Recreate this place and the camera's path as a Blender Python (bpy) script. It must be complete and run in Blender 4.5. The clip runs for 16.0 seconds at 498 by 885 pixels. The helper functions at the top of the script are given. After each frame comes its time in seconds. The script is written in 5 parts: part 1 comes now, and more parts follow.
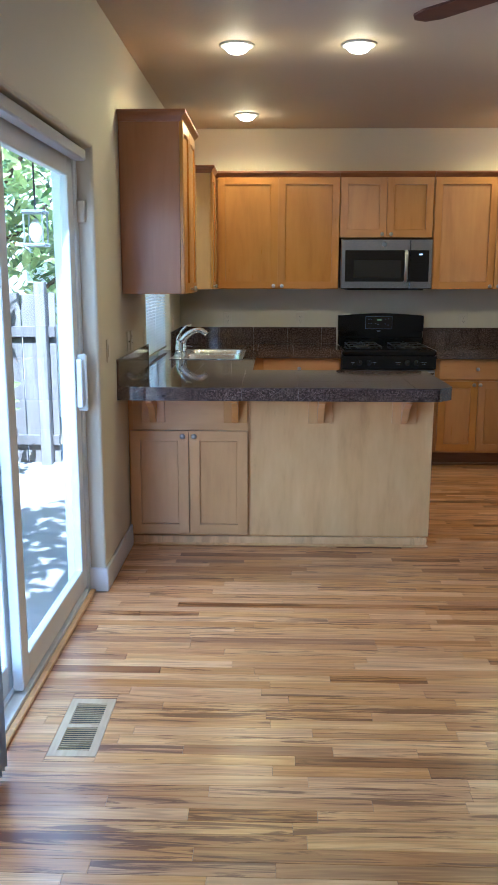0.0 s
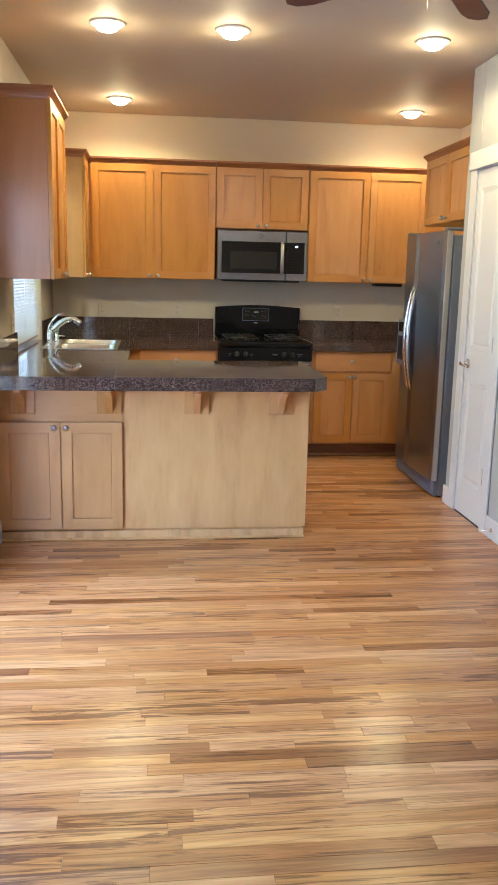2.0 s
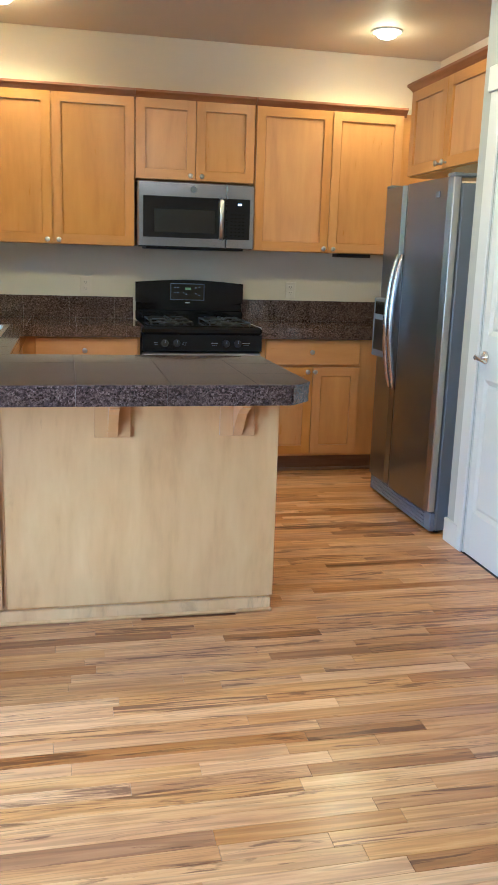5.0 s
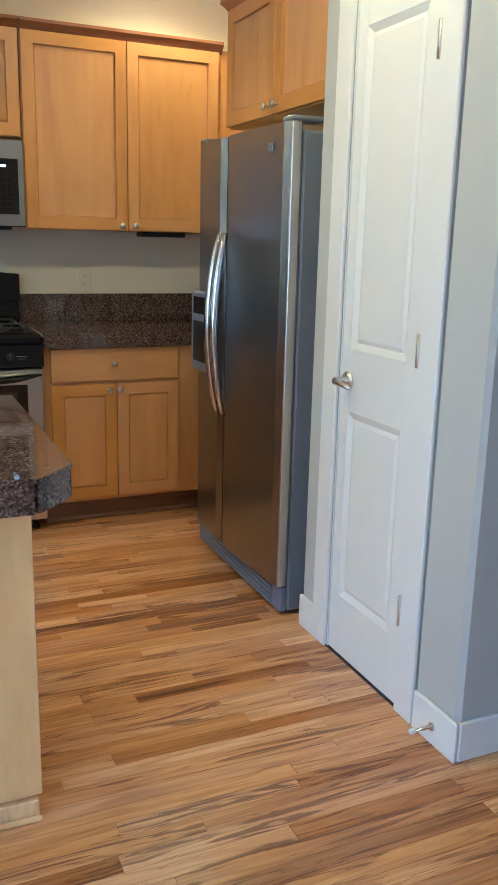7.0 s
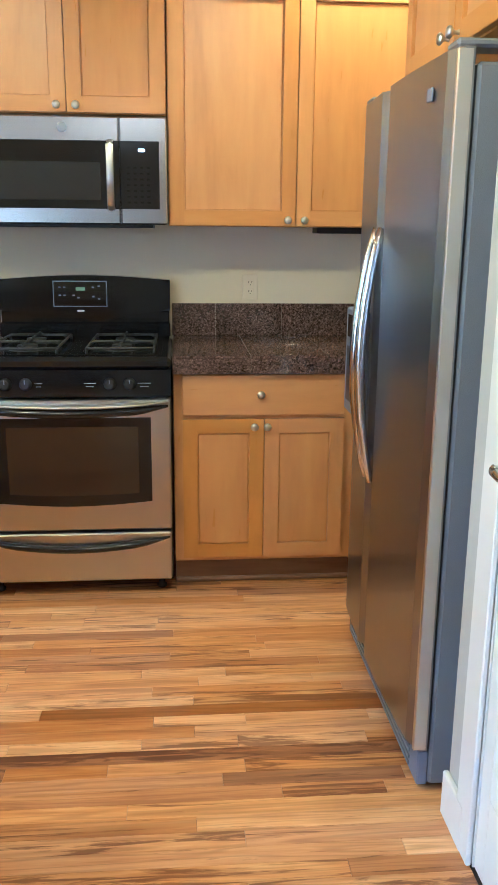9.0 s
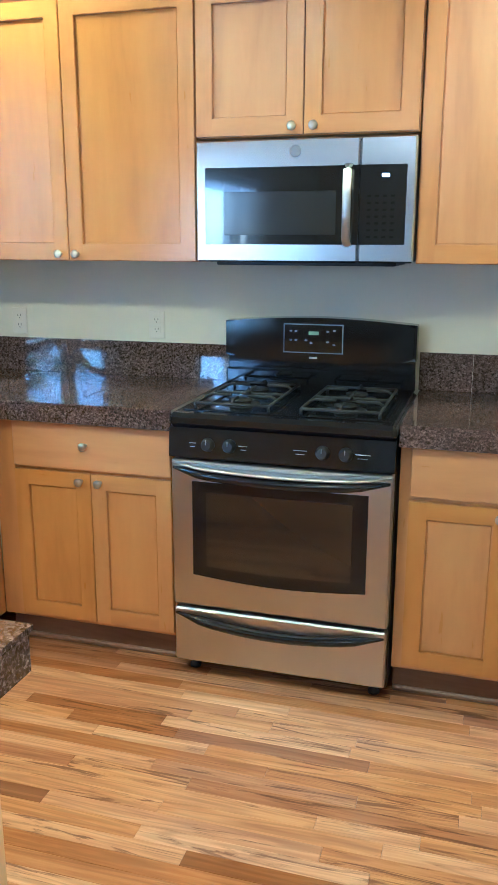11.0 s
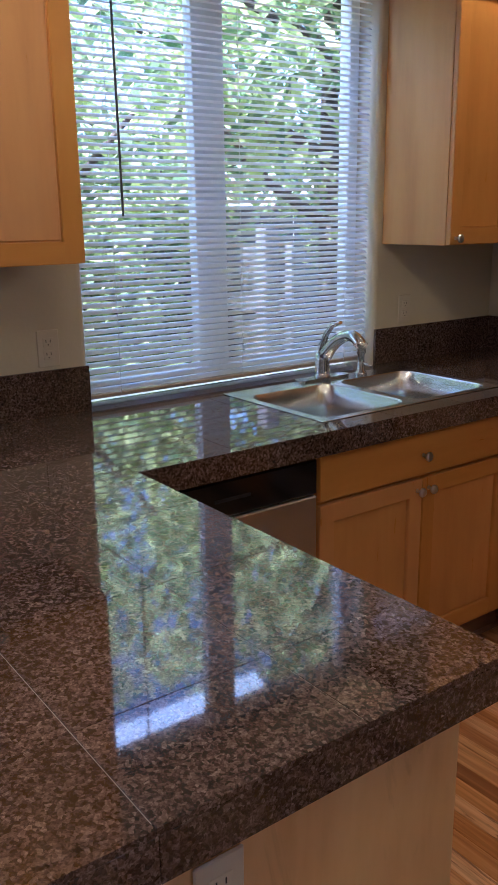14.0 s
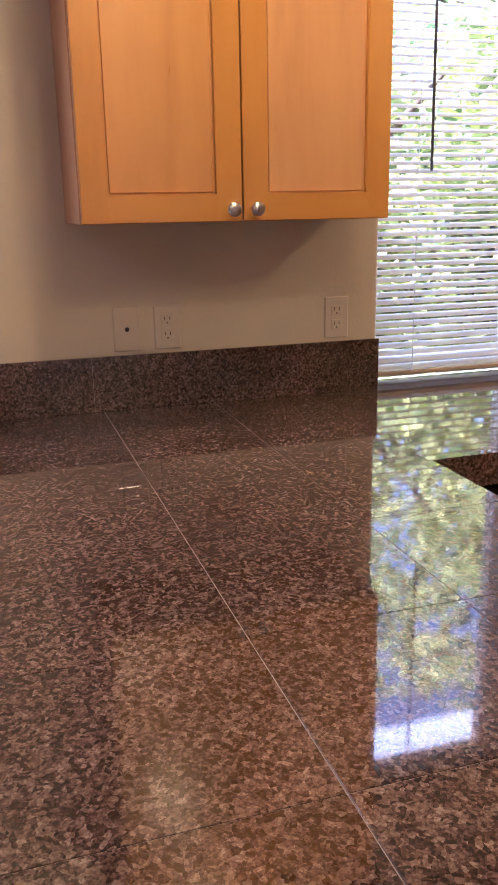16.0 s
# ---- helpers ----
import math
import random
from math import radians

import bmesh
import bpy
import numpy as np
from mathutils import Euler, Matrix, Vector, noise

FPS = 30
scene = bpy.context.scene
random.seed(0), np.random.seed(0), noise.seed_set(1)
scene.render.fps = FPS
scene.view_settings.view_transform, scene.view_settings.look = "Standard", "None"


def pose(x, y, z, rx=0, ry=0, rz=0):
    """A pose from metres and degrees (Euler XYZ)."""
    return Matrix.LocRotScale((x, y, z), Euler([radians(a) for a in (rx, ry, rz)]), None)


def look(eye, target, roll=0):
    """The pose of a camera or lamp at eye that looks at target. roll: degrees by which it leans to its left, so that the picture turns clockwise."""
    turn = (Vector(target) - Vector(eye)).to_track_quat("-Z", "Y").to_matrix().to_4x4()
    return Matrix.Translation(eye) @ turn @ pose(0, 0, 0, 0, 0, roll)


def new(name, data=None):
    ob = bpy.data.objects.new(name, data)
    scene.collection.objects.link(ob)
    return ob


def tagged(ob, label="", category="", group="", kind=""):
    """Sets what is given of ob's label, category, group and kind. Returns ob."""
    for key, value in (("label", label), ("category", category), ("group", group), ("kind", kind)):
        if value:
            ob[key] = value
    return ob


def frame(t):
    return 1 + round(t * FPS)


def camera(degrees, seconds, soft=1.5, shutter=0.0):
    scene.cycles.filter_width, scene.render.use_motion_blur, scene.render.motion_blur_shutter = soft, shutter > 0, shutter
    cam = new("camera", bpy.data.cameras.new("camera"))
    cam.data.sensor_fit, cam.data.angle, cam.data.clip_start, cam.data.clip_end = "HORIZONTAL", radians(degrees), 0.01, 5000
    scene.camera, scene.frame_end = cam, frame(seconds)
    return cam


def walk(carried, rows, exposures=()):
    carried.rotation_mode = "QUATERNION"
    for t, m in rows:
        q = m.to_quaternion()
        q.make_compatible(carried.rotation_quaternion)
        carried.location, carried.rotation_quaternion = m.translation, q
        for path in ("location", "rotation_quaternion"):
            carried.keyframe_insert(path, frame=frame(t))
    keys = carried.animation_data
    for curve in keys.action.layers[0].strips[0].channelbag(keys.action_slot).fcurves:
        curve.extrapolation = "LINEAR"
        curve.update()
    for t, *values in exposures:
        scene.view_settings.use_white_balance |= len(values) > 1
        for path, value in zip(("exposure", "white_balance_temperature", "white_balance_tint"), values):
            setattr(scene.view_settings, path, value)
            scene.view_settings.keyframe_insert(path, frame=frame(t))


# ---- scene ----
cam = camera(33.5, 16.0)
PATH = [
    (0, (0.781, -7.472, 1.543), (0.725, -5.511, 1.156), 0.1),
    (0.5, (0.775, -7.473, 1.539), (0.653, -5.515, 1.148), 0.4),
    (1, (0.798, -7.464, 1.54), (0.74, -5.504, 1.146), 0.9),
    (1.5, (0.831, -7.451, 1.537), (0.967, -5.494, 1.147), 1.6),
    (2, (0.807, -7.4, 1.507), (1.039, -5.453, 1.111), 1.3),
    (2.5, (0.834, -7.272, 1.475), (1.122, -5.336, 1.066), 0.9),
    (3, (0.946, -7.021, 1.47), (1.217, -5.084, 1.053), 0.5),
    (3.2, (0.953, -6.92, 1.473), (1.217, -4.983, 1.052), 0.8),
    (5.3, (0.893, -5.657, 1.393), (1.41, -3.774, 0.96), 2.4),
    (5.5, (0.914, -5.517, 1.412), (1.56, -3.675, 0.978), 2.8),
    (6, (1.047, -5.233, 1.403), (1.832, -3.449, 0.955), 2.9),
    (6.5, (1.265, -4.964, 1.419), (2.038, -3.177, 0.961), 2.3),
    (7, (1.411, -4.64, 1.419), (2.208, -2.866, 0.95), 1.4),
    (7.5, (1.612, -4.403, 1.39), (2.406, -2.63, 0.914), 1.3),
    (8, (1.879, -4.223, 1.43), (2.425, -2.363, 0.938), 0.2),
    (8.2, (1.938, -4.141, 1.428), (2.396, -2.26, 0.927), 0.1),
    (10.3, (2.362, -3.401, 1.509), (2.092, -1.477, 1.035), 0.6),
    (10.5, (2.366, -3.338, 1.522), (2.031, -1.423, 1.054), 0.3),
    (11, (2.384, -3.229, 1.54), (1.831, -1.366, 1.065), 0.1),
    (11.5, (2.414, -3.178, 1.56), (1.655, -1.391, 1.083), -0.2),
    (12, (2.46, -3.134, 1.611), (1.487, -1.458, 1.116), -0.7),
    (12.5, (2.444, -3.142, 1.617), (1.258, -1.612, 1.117), -1.1),
    (13, (2.413, -3.152, 1.606), (1.09, -1.741, 1.097), -0.7),
    (13.5, (2.375, -3.144, 1.574), (0.923, -1.864, 1.071), -1.0),
    (14, (2.381, -3.147, 1.584), (0.824, -2.01, 1.053), -0.8),
    (14.5, (2.376, -3.159, 1.576), (0.727, -2.169, 1.026), -0.6),
    (15, (2.346, -3.162, 1.543), (0.597, -2.374, 0.978), -1.5),
    (15.5, (2.237, -3.112, 1.504), (0.443, -2.437, 0.933), -1.4),
    (16, (2.12, -3.073, 1.485), (0.279, -2.506, 0.946), -1.1),
]
EXPOSURES = ((0.0, 2.85, 4450, 12), (0.5, 2.9, 4450, 12), (1.5, 3.15, 5100, 18), (2.0, 3.45, 5000, 17), (3.0, 3.35, 4750, 10), (5.5, 3.65, 4450, 9), (6.5, 3.55, 4500, 10), (7.0, 3.4, 4550, 10), (7.5, 3.15, 4650, 11), (8.0, 3.65, 4700, 12), (10.5, 4.25, 3850, 3), (11.0, 4.25, 3800, 3), (12.0, 4.1, 3500, 2), (12.5, 3.45, 3800, 8), (13.5, 2.05, 4250, 22), (14.0, 2.35, 4600, 31), (14.5, 2.6, 4850, 35), (15.0, 2.85, 5000, 39), (15.5, 3.2, 5200, 43), (16.0, 3.3, 5350, 46))
walk(cam, [(t, look(eye, target, roll)) for t, eye, target, roll in PATH], EXPOSURES)

# ---- world, sun, large lights ----
world = bpy.data.worlds.new("world")
scene.world = world
world.use_nodes = True
wn = world.node_tree
sky = wn.nodes.new("ShaderNodeTexSky")
sky.sky_type = "NISHITA"
sky.sun_disc = False
sky.sun_elevation = radians(57)
sky.sun_rotation = radians(187)
wn.links.new(sky.outputs[0], wn.nodes["Background"].inputs[0])
wn.nodes["Background"].inputs[1].default_value = 0.15


def lamp(name, kind, m, power, color=(1, 1, 1), size=0.1, size_y=None, angle=None):
    d = bpy.data.lights.new(name, kind)
    d.energy, d.color = power, color
    if kind == "AREA":
        d.shape, d.size, d.size_y = ("RECTANGLE" if size_y else "DISK"), size, (size_y or size)
    elif kind == "POINT":
        d.shadow_soft_size = size
    elif kind == "SPOT":
        d.shadow_soft_size, d.spot_size, d.spot_blend = size, radians(angle), 0.3
    else:
        d.angle = size
    o = new(name, d)
    o.matrix_world = m
    return o


lamp("sun", "SUN", look((0.3, -4.4, 6.6), (0, 0, 0)), 5.0, (1, 0.95, 0.86), radians(0.5))
DAY = (0.79, 0.90, 1.0)
lamp("daylight_slider", "AREA", look((-0.40, -4.75, 1.15), (1.0, -4.75, 0.55)), 5.4, DAY, 2.2, 1.9)
lamp("daylight_window", "AREA", look((-0.55, -1.37, 2.95), (0.1, -1.37, 1.55)), 4.6, DAY, 1.25, 0.75)

# ---- materials ----


def mat(name, color=(0.5, 0.5, 0.5), rough=0.5, metal=0.0, emit=0.0, coat=0.0, vary=0.0, vscale=8.0, bump=0.0, bscale=200.0, trans=0.0, spec=0.5):
    m = bpy.data.materials.new(name)
    m.use_nodes = True
    nt = m.node_tree
    b = nt.nodes["Principled BSDF"]
    b.inputs["Base Color"].default_value = (*color, 1)
    b.inputs["Roughness"].default_value = rough
    b.inputs["Metallic"].default_value = metal
    b.inputs["Coat Weight"].default_value = coat
    b.inputs["Coat Roughness"].default_value = 0.12
    b.inputs["Transmission Weight"].default_value = trans
    b.inputs["Specular IOR Level"].default_value = spec
    if emit:
        b.inputs["Emission Color"].default_value = (*color, 1)
        b.inputs["Emission Strength"].default_value = emit
    if vary or bump:
        geo = nt.nodes.new("ShaderNodeNewGeometry")
    if vary:
        n = nt.nodes.new("ShaderNodeTexNoise")
        n.inputs["Scale"].default_value, n.inputs["Detail"].default_value = vscale, 5
        nt.links.new(geo.outputs["Position"], n.inputs["Vector"])
        mix = nt.nodes.new("ShaderNodeMix")
        mix.data_type = "RGBA"
        mix.inputs[6].default_value = (*[c * (1 - vary) for c in color], 1)
        mix.inputs[7].default_value = (*[min(1, c * (1 + vary)) for c in color], 1)
        nt.links.new(n.outputs["Fac"], mix.inputs[0])
        nt.links.new(mix.outputs[2], b.inputs["Base Color"])
        r = nt.nodes.new("ShaderNodeMapRange")
        r.inputs["To Min"].default_value, r.inputs["To Max"].default_value = rough * 0.85, min(1, rough * 1.15)
        nt.links.new(n.outputs["Fac"], r.inputs["Value"])
        nt.links.new(r.outputs[0], b.inputs["Roughness"])
    if bump:
        n2 = nt.nodes.new("ShaderNodeTexNoise")
        n2.inputs["Scale"].default_value, n2.inputs["Detail"].default_value = bscale, 3
        nt.links.new(geo.outputs["Position"], n2.inputs["Vector"])
        bp = nt.nodes.new("ShaderNodeBump")
        bp.inputs["Strength"].default_value, bp.inputs["Distance"].default_value = bump, 0.002
        nt.links.new(n2.outputs["Fac"], bp.inputs["Height"])
        nt.links.new(bp.outputs[0], b.inputs["Normal"])
    return m


def ramp(nt, stops):
    r = nt.nodes.new("ShaderNodeValToRGB")
    e = r.color_ramp.elements
    while len(e) < len(stops):
        e.new(0.5)
    for k, (p, c) in zip(e, stops):
        k.position, k.color = p, (*c, 1)
    return r


def wood(name, dark, mid, light, stretch, rough=0.38, per="Object", tone=0.25, streaks=0.0, coat=0.3, ring=1.0, big=0.35, bump=0.08, fine=False, boards=False):
    """Wood grain in world metres. stretch: scale of the noise along x, y, z; per: Object or Island gives the tone of each board."""
    m = bpy.data.materials.new(name)
    m.use_nodes = True
    nt = m.node_tree
    L = nt.links.new
    b = nt.nodes["Principled BSDF"]
    geo = nt.nodes.new("ShaderNodeNewGeometry")
    if per == "Object":
        rnd = nt.nodes.new("ShaderNodeObjectInfo").outputs["Random"]
    else:
        rnd = geo.outputs["Random Per Island"]
    off = nt.nodes.new("ShaderNodeMath")
    off.operation, off.inputs[1].default_value = "MULTIPLY", 37.0
    L(rnd, off.inputs[0])
    mp = nt.nodes.new("ShaderNodeVectorMath")
    mp.operation = "MULTIPLY"
    mp.inputs[1].default_value = stretch
    L(geo.outputs["Position"], mp.inputs[0])
    add = nt.nodes.new("ShaderNodeVectorMath")
    add.operation = "ADD"
    L(mp.outputs[0], add.inputs[0])
    L(off.outputs[0], add.inputs[1])
    n1 = nt.nodes.new("ShaderNodeTexNoise")
    n1.inputs["Scale"].default_value, n1.inputs["Detail"].default_value, n1.inputs["Distortion"].default_value = ring, 6, 0.6
    L(add.outputs[0], n1.inputs["Vector"])
    n2 = nt.nodes.new("ShaderNodeTexNoise")
    n2.inputs["Scale"].default_value, n2.inputs["Detail"].default_value = ring * 5, 4
    L(add.outputs[0], n2.inputs["Vector"])
    s = nt.nodes.new("ShaderNodeMath")
    s.operation, s.inputs[1].default_value = "MULTIPLY_ADD", 0.35
    L(n2.outputs["Fac"], s.inputs[0])
    L(n1.outputs["Fac"], s.inputs[2])
    s2 = nt.nodes.new("ShaderNodeMath")
    s2.operation, s2.inputs[1].default_value, s2.inputs[2].default_value = "MULTIPLY_ADD", 1.5, -0.52
    L(s.outputs[0], s2.inputs[0])
    cr = ramp(nt, [(0.0, dark), (0.45, mid), (1.0, light)])
    L(s2.outputs[0], cr.inputs[0])
    last = cr.outputs[0]
    if fine:
        sc = nt.nodes.new("ShaderNodeVectorMath")
        sc.operation = "MULTIPLY"
        sc.inputs[1].default_value = (0.55, 0.9, 0.9)
        L(add.outputs[0], sc.inputs[0])
        wv = nt.nodes.new("ShaderNodeTexNoise")
        wv.inputs["Scale"].default_value, wv.inputs["Detail"].default_value, wv.inputs["Distortion"].default_value = 0.5, 1, 0.8
        L(sc.outputs[0], wv.inputs["Vector"])
        m1 = nt.nodes.new("ShaderNodeMath")
        m1.operation, m1.inputs[1].default_value = "MULTIPLY", 42.0
        L(wv.outputs["Fac"], m1.inputs[0])
        sn = nt.nodes.new("ShaderNodeMath")
        sn.operation = "SINE"
        L(m1.outputs[0], sn.inputs[0])
        mr = nt.nodes.new("ShaderNodeMapRange")
        mr.inputs["From Min"].default_value, mr.inputs["From Max"].default_value = 0.25, 1.0
        mr.inputs["To Max"].default_value = 0.62
        L(sn.outputs[0], mr.inputs["Value"])
        nm = nt.nodes.new("ShaderNodeMath")
        nm.operation = "MULTIPLY"
        L(mr.outputs[0], nm.inputs[0])
        L(n2.outputs["Fac"], nm.inputs[1])
        mg = nt.nodes.new("ShaderNodeMix")
        mg.data_type = "RGBA"
        mg.inputs[7].default_value = (*[c * 0.55 for c in dark], 1)
        L(nm.outputs[0], mg.inputs[0])
        L(last, mg.inputs[6])
        last = mg.outputs[2]
    if streaks:
        n3 = nt.nodes.new("ShaderNodeTexNoise")
        n3.inputs["Scale"].default_value, n3.inputs["Detail"].default_value, n3.inputs["Distortion"].default_value = ring * 0.62, 9, 2.2
        n3.inputs["Roughness"].default_value = 0.62
        a2 = nt.nodes.new("ShaderNodeVectorMath")
        a2.operation = "ADD"
        a2.inputs[1].default_value = (11, 5, 3)
        L(add.outputs[0], a2.inputs[0])
        L(a2.outputs[0], n3.inputs["Vector"])
        patch = nt.nodes.new("ShaderNodeTexNoise")
        patch.inputs["Scale"].default_value, patch.inputs["Detail"].default_value = 0.16, 1
        L(a2.outputs[0], patch.inputs["Vector"])
        ps = nt.nodes.new("ShaderNodeMath")
        ps.operation, ps.inputs[1].default_value = "MULTIPLY_ADD", 0.55
        L(patch.outputs["Fac"], ps.inputs[0])
        L(n3.outputs["Fac"], ps.inputs[2])
        th = nt.nodes.new("ShaderNodeMapRange")
        th.inputs["From Min"].default_value, th.inputs["From Max"].default_value = 0.845, 0.925
        th.inputs["To Max"].default_value = streaks
        L(ps.outputs[0], th.inputs["Value"])
        mx = nt.nodes.new("ShaderNodeMix")
        mx.data_type = "RGBA"
        mx.inputs[7].default_value = (dark[0] * 0.42, dark[1] * 0.33, dark[2] * 0.30, 1)
        L(th.outputs[0], mx.inputs[0])
        L(last, mx.inputs[6])
        last = mx.outputs[2]
    hsv = nt.nodes.new("ShaderNodeHueSaturation")
    v = nt.nodes.new("ShaderNodeMapRange")
    v.inputs["To Min"].default_value, v.inputs["To Max"].default_value = 1 - tone, 1 + tone
    L(rnd, v.inputs["Value"])
    nb = nt.nodes.new("ShaderNodeTexNoise")
    nb.inputs["Scale"].default_value = 1.7
    L(geo.outputs["Position"], nb.inputs["Vector"])
    vb = nt.nodes.new("ShaderNodeMapRange")
    vb.inputs["To Min"].default_value, vb.inputs["To Max"].default_value = 1 - big * 0.5, 1 + big * 0.5
    L(nb.outputs["Fac"], vb.inputs["Value"])
    mu = nt.nodes.new("ShaderNodeMath")
    mu.operation = "MULTIPLY"
    L(v.outputs[0], mu.inputs[0])
    L(vb.outputs[0], mu.inputs[1])
    L(mu.outputs[0], hsv.inputs["Value"])
    hr = nt.nodes.new("ShaderNodeMath")
    hr.operation, hr.inputs[1].default_value = "FRACT", 0.0
    L(off.outputs[0], hr.inputs[0])
    hm = nt.nodes.new("ShaderNodeMapRange")
    hm.inputs["To Min"].default_value, hm.inputs["To Max"].default_value = 0.5 - tone * 0.022, 0.5 + tone * 0.006
    L(hr.outputs[0], hm.inputs["Value"])
    L(hm.outputs[0], hsv.inputs["Hue"])
    sat = nt.nodes.new("ShaderNodeMapRange")
    sat.inputs["To Min"].default_value, sat.inputs["To Max"].default_value = 1.08, 0.92
    L(rnd, sat.inputs["Value"])
    L(sat.outputs[0], hsv.inputs["Saturation"])
    if boards:
        w = nt.nodes.new("ShaderNodeTexWhiteNoise")
        w.noise_dimensions = "1D"
        L(rnd, w.inputs["W"])
        tones = ramp(nt, [(0.0, (0.50, 0.39, 0.31)), (0.12, (0.74, 0.63, 0.53)), (0.36, (0.93, 0.87, 0.80)), (0.68, (1.04, 1.03, 1.00)), (0.90, (1.12, 1.18, 1.24)), (1.0, (1.18, 1.30, 1.50))])
        L(w.outputs["Value"], tones.inputs[0])
        tm = nt.nodes.new("ShaderNodeMix")
        tm.data_type, tm.blend_type = "RGBA", "MULTIPLY"
        tm.inputs[0].default_value = 1.0
        L(last, tm.inputs[6])
        L(tones.outputs[0], tm.inputs[7])
        last = tm.outputs[2]
    L(last, hsv.inputs["Color"])
    L(hsv.outputs[0], b.inputs["Base Color"])
    b.inputs["Roughness"].default_value = rough
    rr = nt.nodes.new("ShaderNodeMapRange")
    rr.inputs["To Min"].default_value, rr.inputs["To Max"].default_value = rough * 0.8, rough * 1.2
    L(n2.outputs["Fac"], rr.inputs["Value"])
    L(rr.outputs[0], b.inputs["Roughness"])
    b.inputs["Coat Weight"].default_value, b.inputs["Coat Roughness"].default_value = coat, 0.22
    bp = nt.nodes.new("ShaderNodeBump")
    bp.inputs["Strength"].default_value, bp.inputs["Distance"].default_value = bump, 0.001
    L(s.outputs[0], bp.inputs["Height"])
    L(bp.outputs[0], b.inputs["Normal"])
    return m


def granite(name):
    m = bpy.data.materials.new(name)
    m.use_nodes = True
    nt = m.node_tree
    L = nt.links.new
    b = nt.nodes["Principled BSDF"]
    geo = nt.nodes.new("ShaderNodeNewGeometry")
    obr = nt.nodes.new("ShaderNodeObjectInfo")
    off = nt.nodes.new("ShaderNodeVectorMath")
    off.operation = "ADD"
    mult = nt.nodes.new("ShaderNodeMath")
    mult.operation, mult.inputs[1].default_value = "MULTIPLY", 9.0
    L(obr.outputs["Random"], mult.inputs[0])
    L(geo.outputs["Position"], off.inputs[0])
    L(mult.outputs[0], off.inputs[1])
    wob = nt.nodes.new("ShaderNodeTexNoise")
    wob.inputs["Scale"].default_value, wob.inputs["Detail"].default_value = 60, 3
    L(off.outputs[0], wob.inputs["Vector"])
    mixv = nt.nodes.new("ShaderNodeVectorMath")
    mixv.operation = "MULTIPLY_ADD"
    mixv.inputs[1].default_value = (0.008, 0.008, 0.008)
    L(wob.outputs["Color"], mixv.inputs[0])
    L(off.outputs[0], mixv.inputs[2])
    v1 = nt.nodes.new("ShaderNodeTexVoronoi")
    v1.inputs["Scale"].default_value = 185
    L(mixv.outputs[0], v1.inputs["Vector"])
    sep = nt.nodes.new("ShaderNodeSeparateColor")
    L(v1.outputs["Color"], sep.inputs[0])
    vb = nt.nodes.new("ShaderNodeTexVoronoi")
    vb.inputs["Scale"].default_value = 420
    L(mixv.outputs[0], vb.inputs["Vector"])
    sep2 = nt.nodes.new("ShaderNodeSeparateColor")
    L(vb.outputs["Color"], sep2.inputs[0])
    n3 = nt.nodes.new("ShaderNodeTexNoise")
    n3.inputs["Scale"].default_value, n3.inputs["Detail"].default_value = 75, 5
    L(off.outputs[0], n3.inputs["Vector"])
    s1 = nt.nodes.new("ShaderNodeMath")
    s1.operation, s1.inputs[1].default_value = "MULTIPLY", 0.42
    L(sep.outputs[0], s1.inputs[0])
    s2 = nt.nodes.new("ShaderNodeMath")
    s2.operation, s2.inputs[1].default_value = "MULTIPLY_ADD", 0.26
    L(sep2.outputs[0], s2.inputs[0])
    L(s1.outputs[0], s2.inputs[2])
    s3 = nt.nodes.new("ShaderNodeMath")
    s3.operation, s3.inputs[1].default_value = "MULTIPLY_ADD", 0.34
    L(n3.outputs["Fac"], s3.inputs[0])
    L(s2.outputs[0], s3.inputs[2])
    cr = ramp(nt, [(0.26, (0.018, 0.011, 0.010)), (0.43, (0.060, 0.036, 0.030)), (0.58, (0.112, 0.070, 0.055)), (0.72, (0.165, 0.112, 0.090)), (0.84, (0.25, 0.185, 0.15))])
    L(s3.outputs[0], cr.inputs[0])
    n4 = nt.nodes.new("ShaderNodeTexNoise")
    n4.inputs["Scale"].default_value, n4.inputs["Detail"].default_value = 5, 2
    L(off.outputs[0], n4.inputs["Vector"])
    a = nt.nodes.new("ShaderNodeMath")
    a.operation, a.inputs[1].default_value = "ADD", 0.5
    L(n4.outputs["Fac"], a.inputs[0])
    hs = nt.nodes.new("ShaderNodeHueSaturation")
    L(a.outputs[0], hs.inputs["Value"])
    L(cr.outputs[0], hs.inputs["Color"])
    L(hs.outputs[0], b.inputs["Base Color"])
    b.inputs["Roughness"].default_value = 0.045
    b.inputs["Specular IOR Level"].default_value = 0.75
    return m


